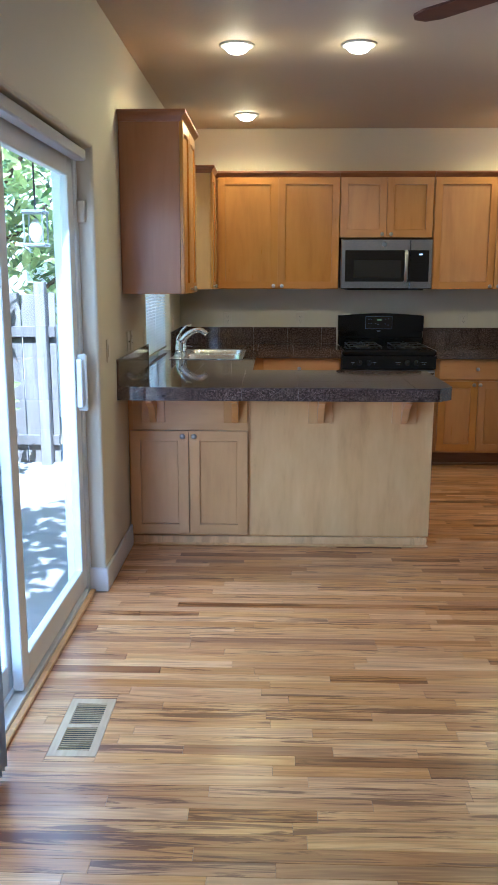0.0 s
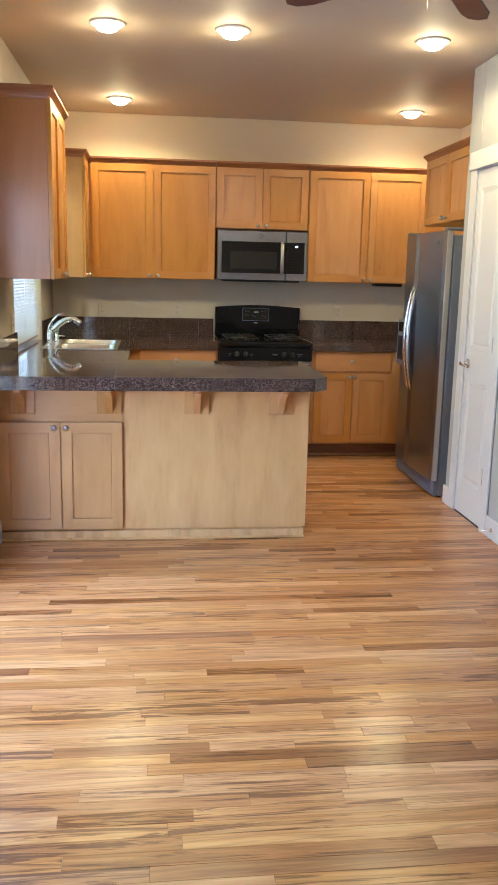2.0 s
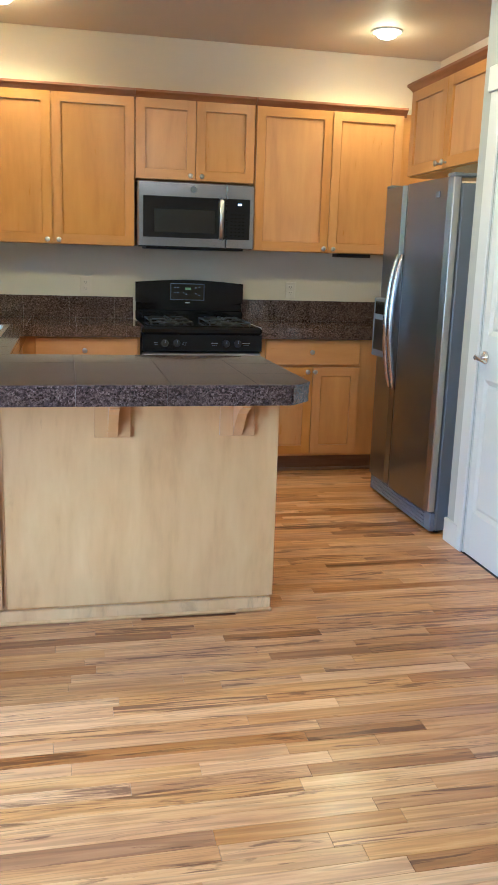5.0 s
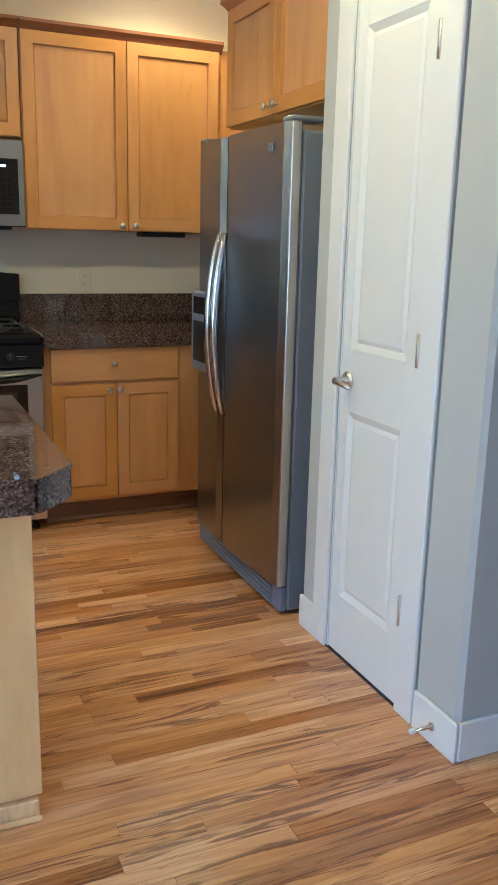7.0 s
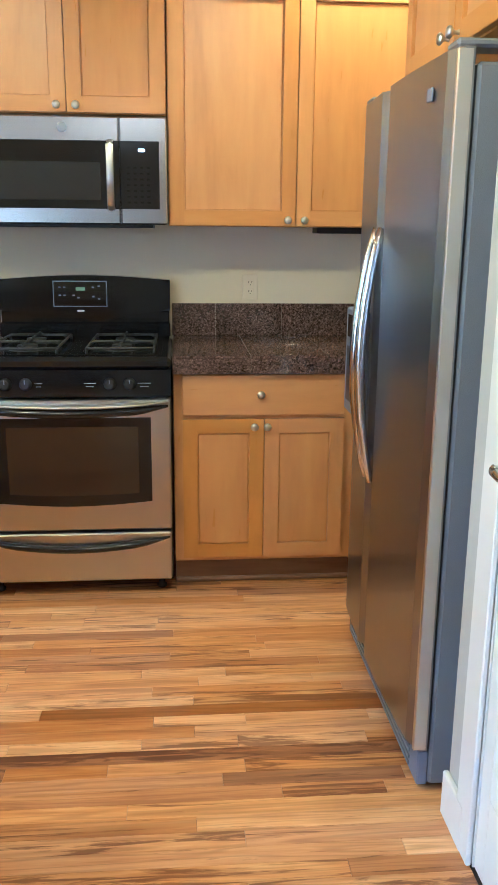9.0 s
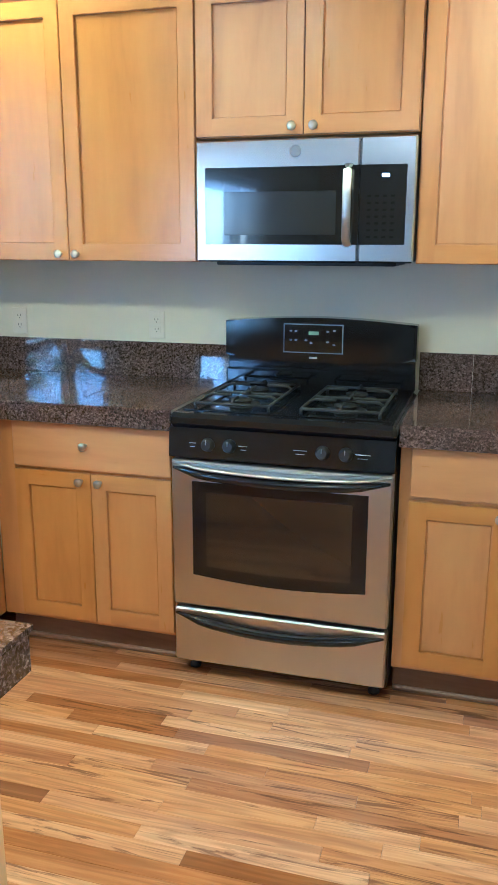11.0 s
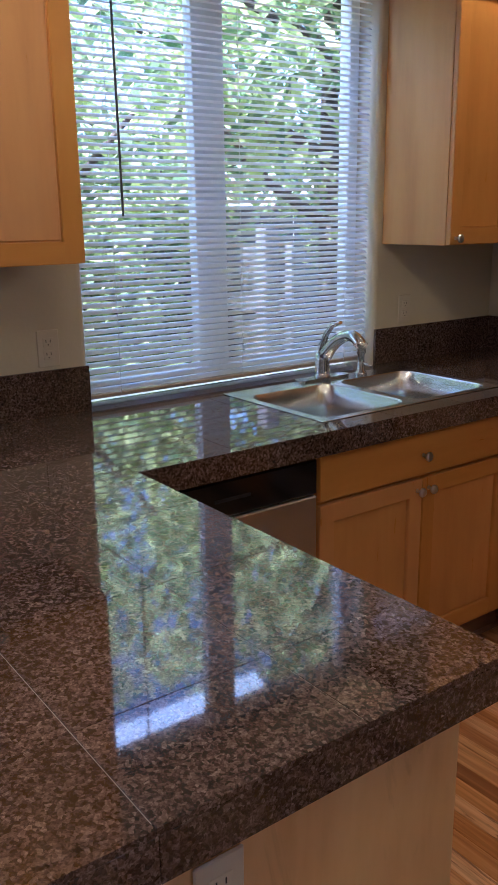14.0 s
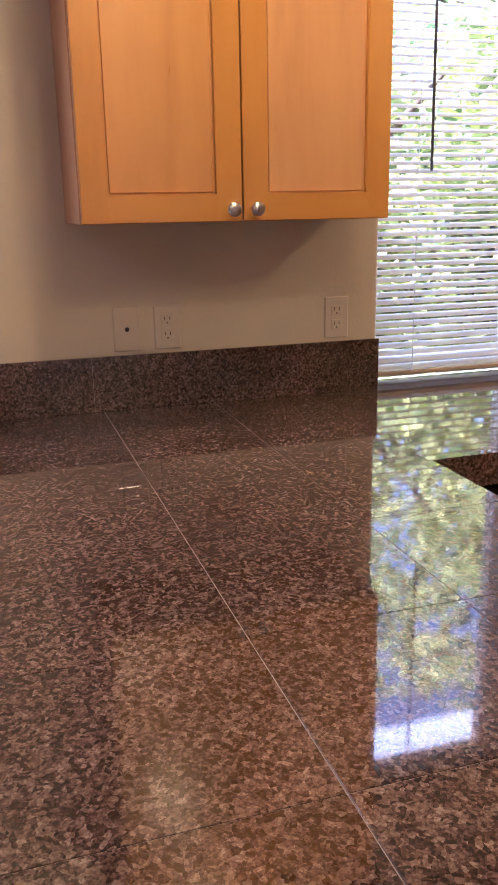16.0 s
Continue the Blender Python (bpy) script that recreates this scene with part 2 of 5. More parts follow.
def brushed(name, color, rough, axis, amount=0.2):
    m = bpy.data.materials.new(name)
    m.use_nodes = True
    nt = m.node_tree
    L = nt.links.new
    b = nt.nodes["Principled BSDF"]
    b.inputs["Metallic"].default_value = 1.0
    geo = nt.nodes.new("ShaderNodeNewGeometry")
    mp = nt.nodes.new("ShaderNodeVectorMath")
    mp.operation = "MULTIPLY"
    mp.inputs[1].default_value = axis
    L(geo.outputs["Position"], mp.inputs[0])
    n = nt.nodes.new("ShaderNodeTexNoise")
    n.inputs["Scale"].default_value, n.inputs["Detail"].default_value = 1.0, 4
    L(mp.outputs[0], n.inputs["Vector"])
    r = nt.nodes.new("ShaderNodeMapRange")
    r.inputs["To Min"].default_value, r.inputs["To Max"].default_value = rough * 0.96, rough * 1.04
    L(n.outputs["Fac"], r.inputs["Value"])
    L(r.outputs[0], b.inputs["Roughness"])
    mix = nt.nodes.new("ShaderNodeMix")
    mix.data_type = "RGBA"
    mix.inputs[6].default_value = (*[c * 0.985 for c in color], 1)
    mix.inputs[7].default_value = (*[min(1, c * 1.01) for c in color], 1)
    L(n.outputs["Fac"], mix.inputs[0])
    L(mix.outputs[2], b.inputs["Base Color"])
    b.inputs["Anisotropic"].default_value = 0.6
    return m


MAPLE = ((0.48, 0.222, 0.052), (0.58, 0.281, 0.068), (0.65, 0.336, 0.086))
M_V = wood("maple_upright", *MAPLE, (8, 8, 1.3), tone=0.07, rough=0.30, big=0.35, coat=0.35, bump=0.02)
M_H = wood("maple_level", *MAPLE, (1.3, 1.3, 8), tone=0.07, rough=0.30, big=0.35, coat=0.35, bump=0.02)
M_CROWN = wood("maple_crown", (0.20, 0.075, 0.03), (0.30, 0.12, 0.045), (0.38, 0.17, 0.07), (1.6, 1.6, 16), tone=0.05)
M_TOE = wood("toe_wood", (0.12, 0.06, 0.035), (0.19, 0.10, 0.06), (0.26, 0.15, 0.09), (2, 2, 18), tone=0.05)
M_PLY = wood("birch_panel", (0.58, 0.30, 0.095), (0.73, 0.43, 0.155), (0.82, 0.53, 0.21), (6, 6, 1.3), tone=0.04, coat=0.15, streaks=0.28, ring=1.3)
PALE = ((0.55, 0.290, 0.095), (0.66, 0.370, 0.130), (0.73, 0.43, 0.165))
M_PALE = wood("pale_maple_upright", *PALE, (8, 8, 1.3), tone=0.06, rough=0.32, big=0.3, coat=0.3, bump=0.02)
M_PALEH = wood("pale_maple_level", *PALE, (1.3, 1.3, 8), tone=0.06, rough=0.32, big=0.3, coat=0.3, bump=0.02)
# Maple of the hung cabinet's side, darkened in colour for the shadow on it.
M_END = wood("reddish_shaded_end", (0.37, 0.170, 0.068), (0.45, 0.215, 0.088), (0.50, 0.255, 0.11), (9, 9, 1.2), tone=0.03, rough=0.33, coat=0.25, bump=0.02)
OAK = ((0.40, 0.178, 0.070), (0.62, 0.315, 0.120), (0.80, 0.485, 0.23))
F_OBJ = wood("oak_floor", *OAK, (2.8, 40, 40), rough=0.32, tone=0.06, streaks=0.84, fine=True, coat=0.32, big=0.12, boards=True)
F_ISL = wood("oak_floor_far", *OAK, (2.8, 40, 40), rough=0.32, per="Island", tone=0.06, streaks=0.84, fine=True, coat=0.32, big=0.12, boards=True)
GRAN = granite("granite_tile")
GROUT = mat("grout", (0.30, 0.25, 0.21), 0.8, vary=0.2, vscale=60)
PAINT = mat("wall_paint", (0.66, 0.585, 0.44), 0.62, vary=0.03, vscale=1.5, bump=0.25, bscale=90)
# Same greige paint for the east side, cool daylight and dimness put into the colour.
PAINT_R = mat("wall_paint_cool_dim", (0.47, 0.475, 0.46), 0.55, vary=0.03, vscale=1.5, bump=0.25, bscale=90)
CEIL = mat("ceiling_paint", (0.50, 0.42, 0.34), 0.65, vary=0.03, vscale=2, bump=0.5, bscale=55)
WHITE = mat("white_trim_paint", (0.73, 0.73, 0.715), 0.35, vary=0.02, vscale=3, bump=0.05)
VINYL = mat("white_vinyl", (0.78, 0.80, 0.80), 0.35)
PLATE = mat("ivory_plate", (0.66, 0.58, 0.46), 0.4)
BLIND = mat("white_blind_slat", (0.86, 0.87, 0.88), 0.45)
nt_ = BLIND.node_tree
tl_ = nt_.nodes.new("ShaderNodeBsdfTranslucent")
tl_.inputs[0].default_value = (0.86, 0.88, 0.88, 1)
mx_ = nt_.nodes.new("ShaderNodeMixShader")
mx_.inputs[0].default_value = 0.5
nt_.links.new(nt_.nodes["Principled BSDF"].outputs[0], mx_.inputs[1])
nt_.links.new(tl_.outputs[0], mx_.inputs[2])
nt_.links.new(mx_.outputs[0], nt_.nodes["Material Output"].inputs[0])
VANE = mat("grey_white_vane", (0.50, 0.495, 0.515), 0.6, bump=0.2, bscale=500)
STEEL = brushed("brushed_steel_level", (0.55, 0.55, 0.545), 0.37, (3, 3, 900))
STEELM = brushed("brushed_steel_microwave", (0.46, 0.45, 0.44), 0.24, (3, 3, 700))
STEELV = brushed("brushed_steel_upright", (0.30, 0.31, 0.33), 0.30, (900, 900, 3))
SINKM = brushed("sink_steel", (0.66, 0.67, 0.68), 0.24, (120, 6, 60))
CHROME = mat("chrome", (0.70, 0.70, 0.70), 0.16, 1.0)
NICKEL = mat("satin_nickel", (0.60, 0.58, 0.55), 0.28, 1.0)
BLACK = mat("black_enamel", (0.008, 0.009, 0.011), 0.10)
BLACKM = mat("black_matt", (0.012, 0.012, 0.013), 0.45)
IRON = mat("cast_iron", (0.02, 0.02, 0.021), 0.55, bump=0.4, bscale=300)
DARKGLASS = mat("dark_glass", (0.010, 0.010, 0.011), 0.04, coat=0.6)
BROWNGLASS = mat("oven_window_glass", (0.030, 0.020, 0.014), 0.05, coat=0.5)
MESHG = mat("microwave_mesh", (0.030, 0.030, 0.032), 0.12)
GREYP = mat("grey_plastic", (0.17, 0.20, 0.27), 0.4)
FSIDE = mat("fridge_side_grey", (0.17, 0.18, 0.20), 0.42, bump=0.3, bscale=400)
PRINT = mat("pale_print", (0.55, 0.58, 0.60), 0.5)
DISPLAY = mat("display_glow", (0.6, 0.8, 0.9), 0.4, emit=0.3)
BULB = mat("bulb_glow", (1.0, 0.82, 0.55), 0.4, emit=3.5)
BOWL = mat("fan_bowl_glow", (1.0, 0.90, 0.74), 0.4, emit=1.2)
FANW = wood("fan_walnut", (0.05, 0.018, 0.010), (0.09, 0.032, 0.018), (0.13, 0.05, 0.03), (4, 20, 20), tone=0.05)
BRONZE = mat("brass", (0.42, 0.30, 0.15), 0.3, 1.0)
DECK = mat("patio_concrete", (0.20, 0.195, 0.19), 0.85, vary=0.2, vscale=6, bump=0.4)
GROUND = mat("garden_ground", (0.16, 0.14, 0.10), 0.9, vary=0.4, vscale=5, bump=0.5)
FENCE = wood("weathered_fence", (0.06, 0.055, 0.052), (0.11, 0.102, 0.095), (0.17, 0.158, 0.15), (14, 14, 1.2), rough=0.85, tone=0.2, coat=0.0)
BARK = mat("bark", (0.10, 0.07, 0.05), 0.9, vary=0.4, vscale=20, bump=0.8, bscale=40)
RUBBER = mat("white_rubber", (0.75, 0.75, 0.72), 0.6)


def leafmat(name, c1, c2):
    m = bpy.data.materials.new(name)
    m.use_nodes = True
    nt = m.node_tree
    b = nt.nodes["Principled BSDF"]
    geo = nt.nodes.new("ShaderNodeNewGeometry")
    r = ramp(nt, [(0.0, c1), (1.0, c2)])
    nt.links.new(geo.outputs["Random Per Island"], r.inputs[0])
    nt.links.new(r.outputs[0], b.inputs["Base Color"])
    b.inputs["Roughness"].default_value = 0.25
    b.inputs["Transmission Weight"].default_value = 0.0
    tr = nt.nodes.new("ShaderNodeBsdfTranslucent")
    rt = ramp(nt, [(0.0, tuple(min(1, c * 2.2) for c in c1)), (1.0, tuple(min(1, c * 2.0) for c in c2))])
    nt.links.new(geo.outputs["Random Per Island"], rt.inputs[0])
    nt.links.new(rt.outputs[0], tr.inputs[0])
    mx = nt.nodes.new("ShaderNodeMixShader")
    mx.inputs[0].default_value = 0.6
    nt.links.new(b.outputs[0], mx.inputs[1])
    nt.links.new(tr.outputs[0], mx.inputs[2])
    nt.links.new(mx.outputs[0], nt.nodes["Material Output"].inputs[0])
    return m


LEAF = leafmat("leaves", (0.07, 0.12, 0.06), (0.46, 0.49, 0.21))


def glassmat():
    m = bpy.data.materials.new("window_glass")
    m.use_nodes = True
    nt = m.node_tree
    nt.nodes.remove(nt.nodes["Principled BSDF"])
    t = nt.nodes.new("ShaderNodeBsdfTransparent")
    t.inputs[0].default_value = (0.97, 0.985, 0.98, 1)
    g = nt.nodes.new("ShaderNodeBsdfGlossy")
    g.inputs["Roughness"].default_value = 0.02
    lw = nt.nodes.new("ShaderNodeLayerWeight")
    lw.inputs[0].default_value = 0.5
    pw = nt.nodes.new("ShaderNodeMath")
    pw.operation, pw.inputs[1].default_value = "POWER", 6.0
    nt.links.new(lw.outputs["Facing"], pw.inputs[0])
    f = nt.nodes.new("ShaderNodeMath")
    f.operation, f.inputs[1].default_value, f.inputs[2].default_value = "MULTIPLY_ADD", 0.35, 0.03
    nt.links.new(pw.outputs[0], f.inputs[0])
    mx = nt.nodes.new("ShaderNodeMixShader")
    nt.links.new(f.outputs[0], mx.inputs[0])
    nt.links.new(t.outputs[0], mx.inputs[1])
    nt.links.new(g.outputs[0], mx.inputs[2])
    nt.links.new(mx.outputs[0], nt.nodes["Material Output"].inputs[0])
    return m


GLASS = glassmat()

# ---- mesh helpers ----


def box(bm, x0, x1, y0, y1, z0, z1, c=0.001, mi=0):
    """A box with all its edges bevelled by c."""
    x0, x1, y0, y1, z0, z1 = min(x0, x1), max(x0, x1), min(y0, y1), max(y0, y1), min(z0, z1), max(z0, z1)
    c = min(c, (x1 - x0) * 0.45, (y1 - y0) * 0.45, (z1 - z0) * 0.45)
    lo, hi = (x0, y0, z0), (x1, y1, z1)
    vs = {}
    for s in [(a, b, d) for a in (0, 1) for b in (0, 1) for d in (0, 1)]:
        for ax in range(3):
            p = [0, 0, 0]
            for k in range(3):
                e = hi[k] if s[k] else lo[k]
                p[k] = e if k == ax else (e - c if s[k] else e + c)
            vs[s, ax] = bm.verts.new(p)
    fs = []
    for ax in range(3):
        o1, o2 = (ax + 1) % 3, (ax + 2) % 3
        for side in (0, 1):
            q = []
            for a, b in ((0, 0), (1, 0), (1, 1), (0, 1)):
                s = [0, 0, 0]
                s[ax], s[o1], s[o2] = side, a, b
                q.append(vs[tuple(s), ax])
            fs.append(bm.faces.new(q if side else q[::-1]))
    for ax in range(3):
        o1, o2 = (ax + 1) % 3, (ax + 2) % 3
        for a in (0, 1):
            for b in (0, 1):
                s0, s1 = [0, 0, 0], [0, 0, 0]
                s0[o1] = s1[o1] = a
                s0[o2] = s1[o2] = b
                s1[ax] = 1
                s0, s1 = tuple(s0), tuple(s1)
                q = [vs[s0, o1], vs[s0, o2], vs[s1, o2], vs[s1, o1]]
                if a == b:
                    q = q[::-1]
                fs.append(bm.faces.new(q[::-1]))
    for s in [(a, b, d) for a in (0, 1) for b in (0, 1) for d in (0, 1)]:
        q = [vs[s, 0], vs[s, 1], vs[s, 2]]
        fs.append(bm.faces.new(q if sum(s) % 2 else q[::-1]))
    for f in fs:
        f.material_index = mi


def lathe(bm, profile, n=20, m=Matrix.Identity(4), mi=0):
    """profile: (radius, height) along local z."""
    rings = []
    for r, z in profile:
        rings.append([bm.verts.new(m @ Vector((r * math.cos(2 * math.pi * i / n), r * math.sin(2 * math.pi * i / n), z))) for i in range(n)])
    for a, b in zip(rings, rings[1:]):
        for i in range(n):
            f = bm.faces.new([a[i], a[(i + 1) % n], b[(i + 1) % n], b[i]])
            f.material_index, f.smooth = mi, True
    for r, flip in ((rings[0], True), (rings[-1], False)):
        f = bm.faces.new(r[::-1] if flip else r)
        f.material_index = mi


def tube(bm, pts, r, n=10, mi=0, flat=1.0):
    """A round bar through pts; r a radius or a list of radii."""
    rings = []
    pts = [Vector(p) for p in pts]
    for i, p in enumerate(pts):
        d = (pts[min(i + 1, len(pts) - 1)] - pts[max(i - 1, 0)]).normalized()
        up = Vector((0, 0, 1)) if abs(d.z) < 0.9 else Vector((0, 1, 0))
        a = d.cross(up).normalized()
        b = a.cross(d).normalized()
        rr = r[i] if isinstance(r, (list, tuple)) else r
        rings.append([bm.verts.new(p + a * rr * math.cos(2 * math.pi * k / n) + b * rr * flat * math.sin(2 * math.pi * k / n)) for k in range(n)])
    for a, b in zip(rings, rings[1:]):
        for k in range(n):
            f = bm.faces.new([a[k], a[(k + 1) % n], b[(k + 1) % n], b[k]])
            f.smooth, f.material_index = True, mi
    bm.faces.new(rings[0][::-1]).material_index = mi
    bm.faces.new(rings[-1]).material_index = mi


def prism(bm, outline, axis, a, b, mi=0):
    """outline: 2D points in the two axes other than axis, pushed from a to b."""
    def at(p, v):
        q = list(p)
        q.insert(axis, v)
        return bm.verts.new(q)
    lo, hi = [at(p, a) for p in outline], [at(p, b) for p in outline]
    n = len(outline)
    bm.faces.new(lo).material_index = mi
    bm.faces.new(hi[::-1]).material_index = mi
    for i in range(n):
        bm.faces.new([lo[i], hi[i], hi[(i + 1) % n], lo[(i + 1) % n]]).material_index = mi


def mesh(name, bm, mats, fix=True):
    if fix:
        bmesh.ops.recalc_face_normals(bm, faces=bm.faces)
    me = bpy.data.meshes.new(name)
    bm.to_mesh(me)
    bm.free()
    for m in (mats if isinstance(mats, (list, tuple)) else [mats]):
        me.materials.append(m)
    return me


def part(name, bm, mats, parent=None, label="", m=None):
    ob = new(name, mesh(name, bm, mats))
    if parent is not None:
        ob.parent = parent
    if m is not None:
        ob.matrix_basis = m
    if label:
        ob["label"] = label
    return ob


def thing(name, label, category, m=Matrix.Identity(4), group=""):
    ob = new(name)
    ob.matrix_basis = m
    ob.empty_display_size = 0.1
    return tagged(ob, label, category, group)


def struct(name, bm, mats, label=""):
    return tagged(part(name, bm, mats), label, "", "", "structure")


def bbox(name, parent, mats, *a, label="", m=None):
    bm = bmesh.new()
    box(bm, *a)
    return part(name, bm, mats, parent, label, m)


# ---- the large structure ----
WX = -0.05
CZ = 2.81
RX = 3.50
PX = 2.815
FLOOR0 = -0.02

bm = bmesh.new()
box(bm, -0.20, 5.2, -9.2, 0.15, -0.08, -0.012, 0.001)
floor = struct("floor", bm, mat("subfloor", (0.05, 0.03, 0.02), 0.8), "oak strip hardwood floor with a clear finish")

T = 0.19
SL0, SL1, SLZ = -6.30, -3.530, 2.13
WY0, WY1, WZ0, WZ1 = -2.010, -0.735, 0.965, 2.44


def wall_west(xa, xb, ys, zs, holes, r):
    """A wall in one piece with its openings, their room-side edges rounded by r."""
    bm = bmesh.new()
    grid = {}

    def v(i, j, k):
        if (i, j, k) not in grid:
            grid[i, j, k] = bm.verts.new(((xa, xb)[k], ys[i], zs[j]))
        return grid[i, j, k]

    solid = {(i, j) for i in range(len(ys) - 1) for j in range(len(zs) - 1)} - set(holes)
    for i, j in solid:
        bm.faces.new([v(i, j, 1), v(i + 1, j, 1), v(i + 1, j + 1, 1), v(i, j + 1, 1)])
        bm.faces.new([v(i, j, 0), v(i, j + 1, 0), v(i + 1, j + 1, 0), v(i + 1, j, 0)])
        for di, dj, a, b in ((0, -1, (i, j), (i + 1, j)), (1, 0, (i + 1, j), (i + 1, j + 1)), (0, 1, (i + 1, j + 1), (i, j + 1)), (-1, 0, (i, j + 1), (i, j))):
            if (i + di, j + dj) not in solid:
                bm.faces.new([v(*a, 1), v(*a, 0), v(*b, 0), v(*b, 1)])
    bm.normal_update()
    edges = [e for e in bm.edges if all(abs(w.co.x - xb) < 1e-6 for w in e.verts) and len(e.link_faces) == 2 and e.calc_face_angle(0) > 1
             and all(-9 < w.co.y < 0.1 for w in e.verts) and all(w.co.z < 2.6 for w in e.verts) and any(w.co.z > 0.01 for w in e.verts)]
    bmesh.ops.bevel(bm, geom=edges, offset=r, segments=4, profile=0.5, affect="EDGES")
    return bm


struct("wall_west", wall_west(WX - T, WX, [-9.2, SL0, SL1, WY0, WY1, 0.15], [0, WZ0, SLZ, WZ1, CZ], [(1, 0), (1, 1), (3, 1), (3, 2)], 0.018), PAINT, "beige painted wall with a sliding door and a window")
bm = bmesh.new()
box(bm, WX + 0.001, RX + T, 0, 0.15, 0, CZ, 0.001)
struct("wall_north", bm, PAINT, "beige painted kitchen wall behind the range")
bm = bmesh.new()
box(bm, RX, RX + T, -2.05, -0.001, 0, CZ, 0.001)
struct("wall_kitchen_east", bm, PAINT, "beige painted wall behind the refrigerator")
# pantry closet with its door opening
DY0, DY1, DZ = -2.700, -2.245, 2.180
bm = bmesh.new()
box(bm, PX, PX + 0.12, -2.7845, DY0, 0, CZ, 0.001)
box(bm, PX, PX + 0.12, DY1, -2.052, 0, CZ, 0.006)
box(bm, PX, PX + 0.12, DY0 + 0.0005, DY1 - 0.0005, DZ, CZ, 0.004)
box(bm, PX + 0.1205, RX - 0.001, -2.17, -2.052, 0, CZ, 0.002)
struct("wall_pantry", bm, PAINT_R, "painted closet wall with rounded corner, cool dim daylight in its colour")
bm = bmesh.new()
box(bm, PX, 5.2, -2.99, -2.785, 0, CZ, 0.014)
struct("wall_dining_north", bm, PAINT_R, "painted wall beside the closet, cool dim daylight in its colour")
bm = bmesh.new()
box(bm, 5.0, 5.2, -9.2, -2.991, 0, CZ, 0.002)
struct("wall_east", bm, PAINT_R, "pale painted wall")
bm = bmesh.new()
box(bm, WX + 0.001, 4.999, -9.2, -9.02, 0, CZ, 0.002)
struct("wall_south", bm, PAINT, "beige painted plain wall")
bm = bmesh.new()
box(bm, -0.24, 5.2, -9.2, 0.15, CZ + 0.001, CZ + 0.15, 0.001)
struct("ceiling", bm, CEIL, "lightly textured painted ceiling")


def base_run(name, x0, x1, y0, y1, h=0.125):
    bm = bmesh.new()
    box(bm, x0, x1, y0, y1, 0.001, h, 0.004)
    return struct(name, bm, WHITE, "white painted baseboard")


base_run("baseboard", WX + 0.0005, WX + 0.016, -3.545, -2.80)
base_run("baseboard", WX - 0.125, WX + 0.016, -3.561, -3.546)
base_run("baseboard", WX + 0.0005, WX + 0.016, -9.0, SL0)
base_run("baseboard", PX - 0.016, PX - 0.0005, -3.004, -2.80)
base_run("baseboard", PX, 4.99, -3.006, -2.991)
base_run("baseboard", PX - 0.016, PX - 0.0005, -2.20, -2.052)

# ---- sliding door ----
slider = tagged(new("door_1"), "white vinyl sliding glass patio door, closed", "sliding door", "", "structure")
FX = WX - 0.15


def slide_panel(y0, y1, x0, x1, name):
    bm = bmesh.new()
    w = 0.085
    box(bm, x0, x1, y0, y0 + w, 0.04, SLZ - 0.05, 0.004)
    box(bm, x0, x1, y1 - w, y1, 0.04, SLZ - 0.05, 0.004)
    box(bm, x0 + 0.001, x1 - 0.001, y0 + w, y1 - w, 0.04, 0.04 + 0.11, 0.004)
    box(bm, x0 + 0.001, x1 - 0.001, y0 + w, y1 - w, SLZ - 0.05 - w, SLZ - 0.05, 0.004)
    p = part(name, bm, VINYL, slider, "white vinyl sash")
    bm = bmesh.new()
    xm = (x0 + x1) / 2
    box(bm, xm - 0.004, xm + 0.004, y0 + w - 0.005, y1 - w + 0.005, 0.145, SLZ - 0.13, 0.001)
    g = part("pane", bm, GLASS, p, "clear glass")
    g.visible_shadow = False
    return p


bm = bmesh.new()
box(bm, FX - 0.03, WX - 0.075, SL1 - 0.055, SL1 - 0.001, 0.001, SLZ - 0.001, 0.003)
box(bm, FX - 0.03, WX - 0.075, SL0 + 0.001, SL0 + 0.055, 0.001, SLZ - 0.001, 0.003)
box(bm, FX - 0.03, WX - 0.075, SL0 + 0.055, SL1 - 0.055, SLZ - 0.05, SLZ - 0.001, 0.003)
box(bm, FX - 0.03, WX - 0.075, SL0 + 0.055, SL1 - 0.055, 0.001, 0.028, 0.003)
box(bm, FX + 0.02, FX + 0.03, SL0 + 0.055, SL1 - 0.055, 0.028, 0.04, 0.001)
part("door_frame", bm, VINYL, slider, "white vinyl frame")
slide_panel(-4.66, SL1 - 0.056, WX - 0.125, WX - 0.085, "sliding_sash")
slide_panel(SL0 + 0.06, -4.60, FX - 0.02, FX + 0.018, "fixed_sash")
bm = bmesh.new()
box(bm, WX - 0.075, WX - 0.048, SL0 + 0.05, SL1 - 0.001, 0.0005, 0.016, 0.004)
struct("threshold", bm, M_PLY, "pale wood threshold strip")
hb = bmesh.new()
box(hb, WX - 0.084, WX - 0.040, -3.632, -3.615, 0.93, 1.20, 0.006)
box(hb, WX - 0.084, WX - 0.055, -3.660, -3.636, 0.95, 1.18, 0.005)
part("door_handle", hb, VINYL, slider, "white pull handle")
bm = bmesh.new()
box(bm, WX - 0.078, WX - 0.040, -3.562, -3.5305, 1.80, 1.90, 0.004)
part("sensor", bm, PLATE, slider, "white plastic alarm sensor")
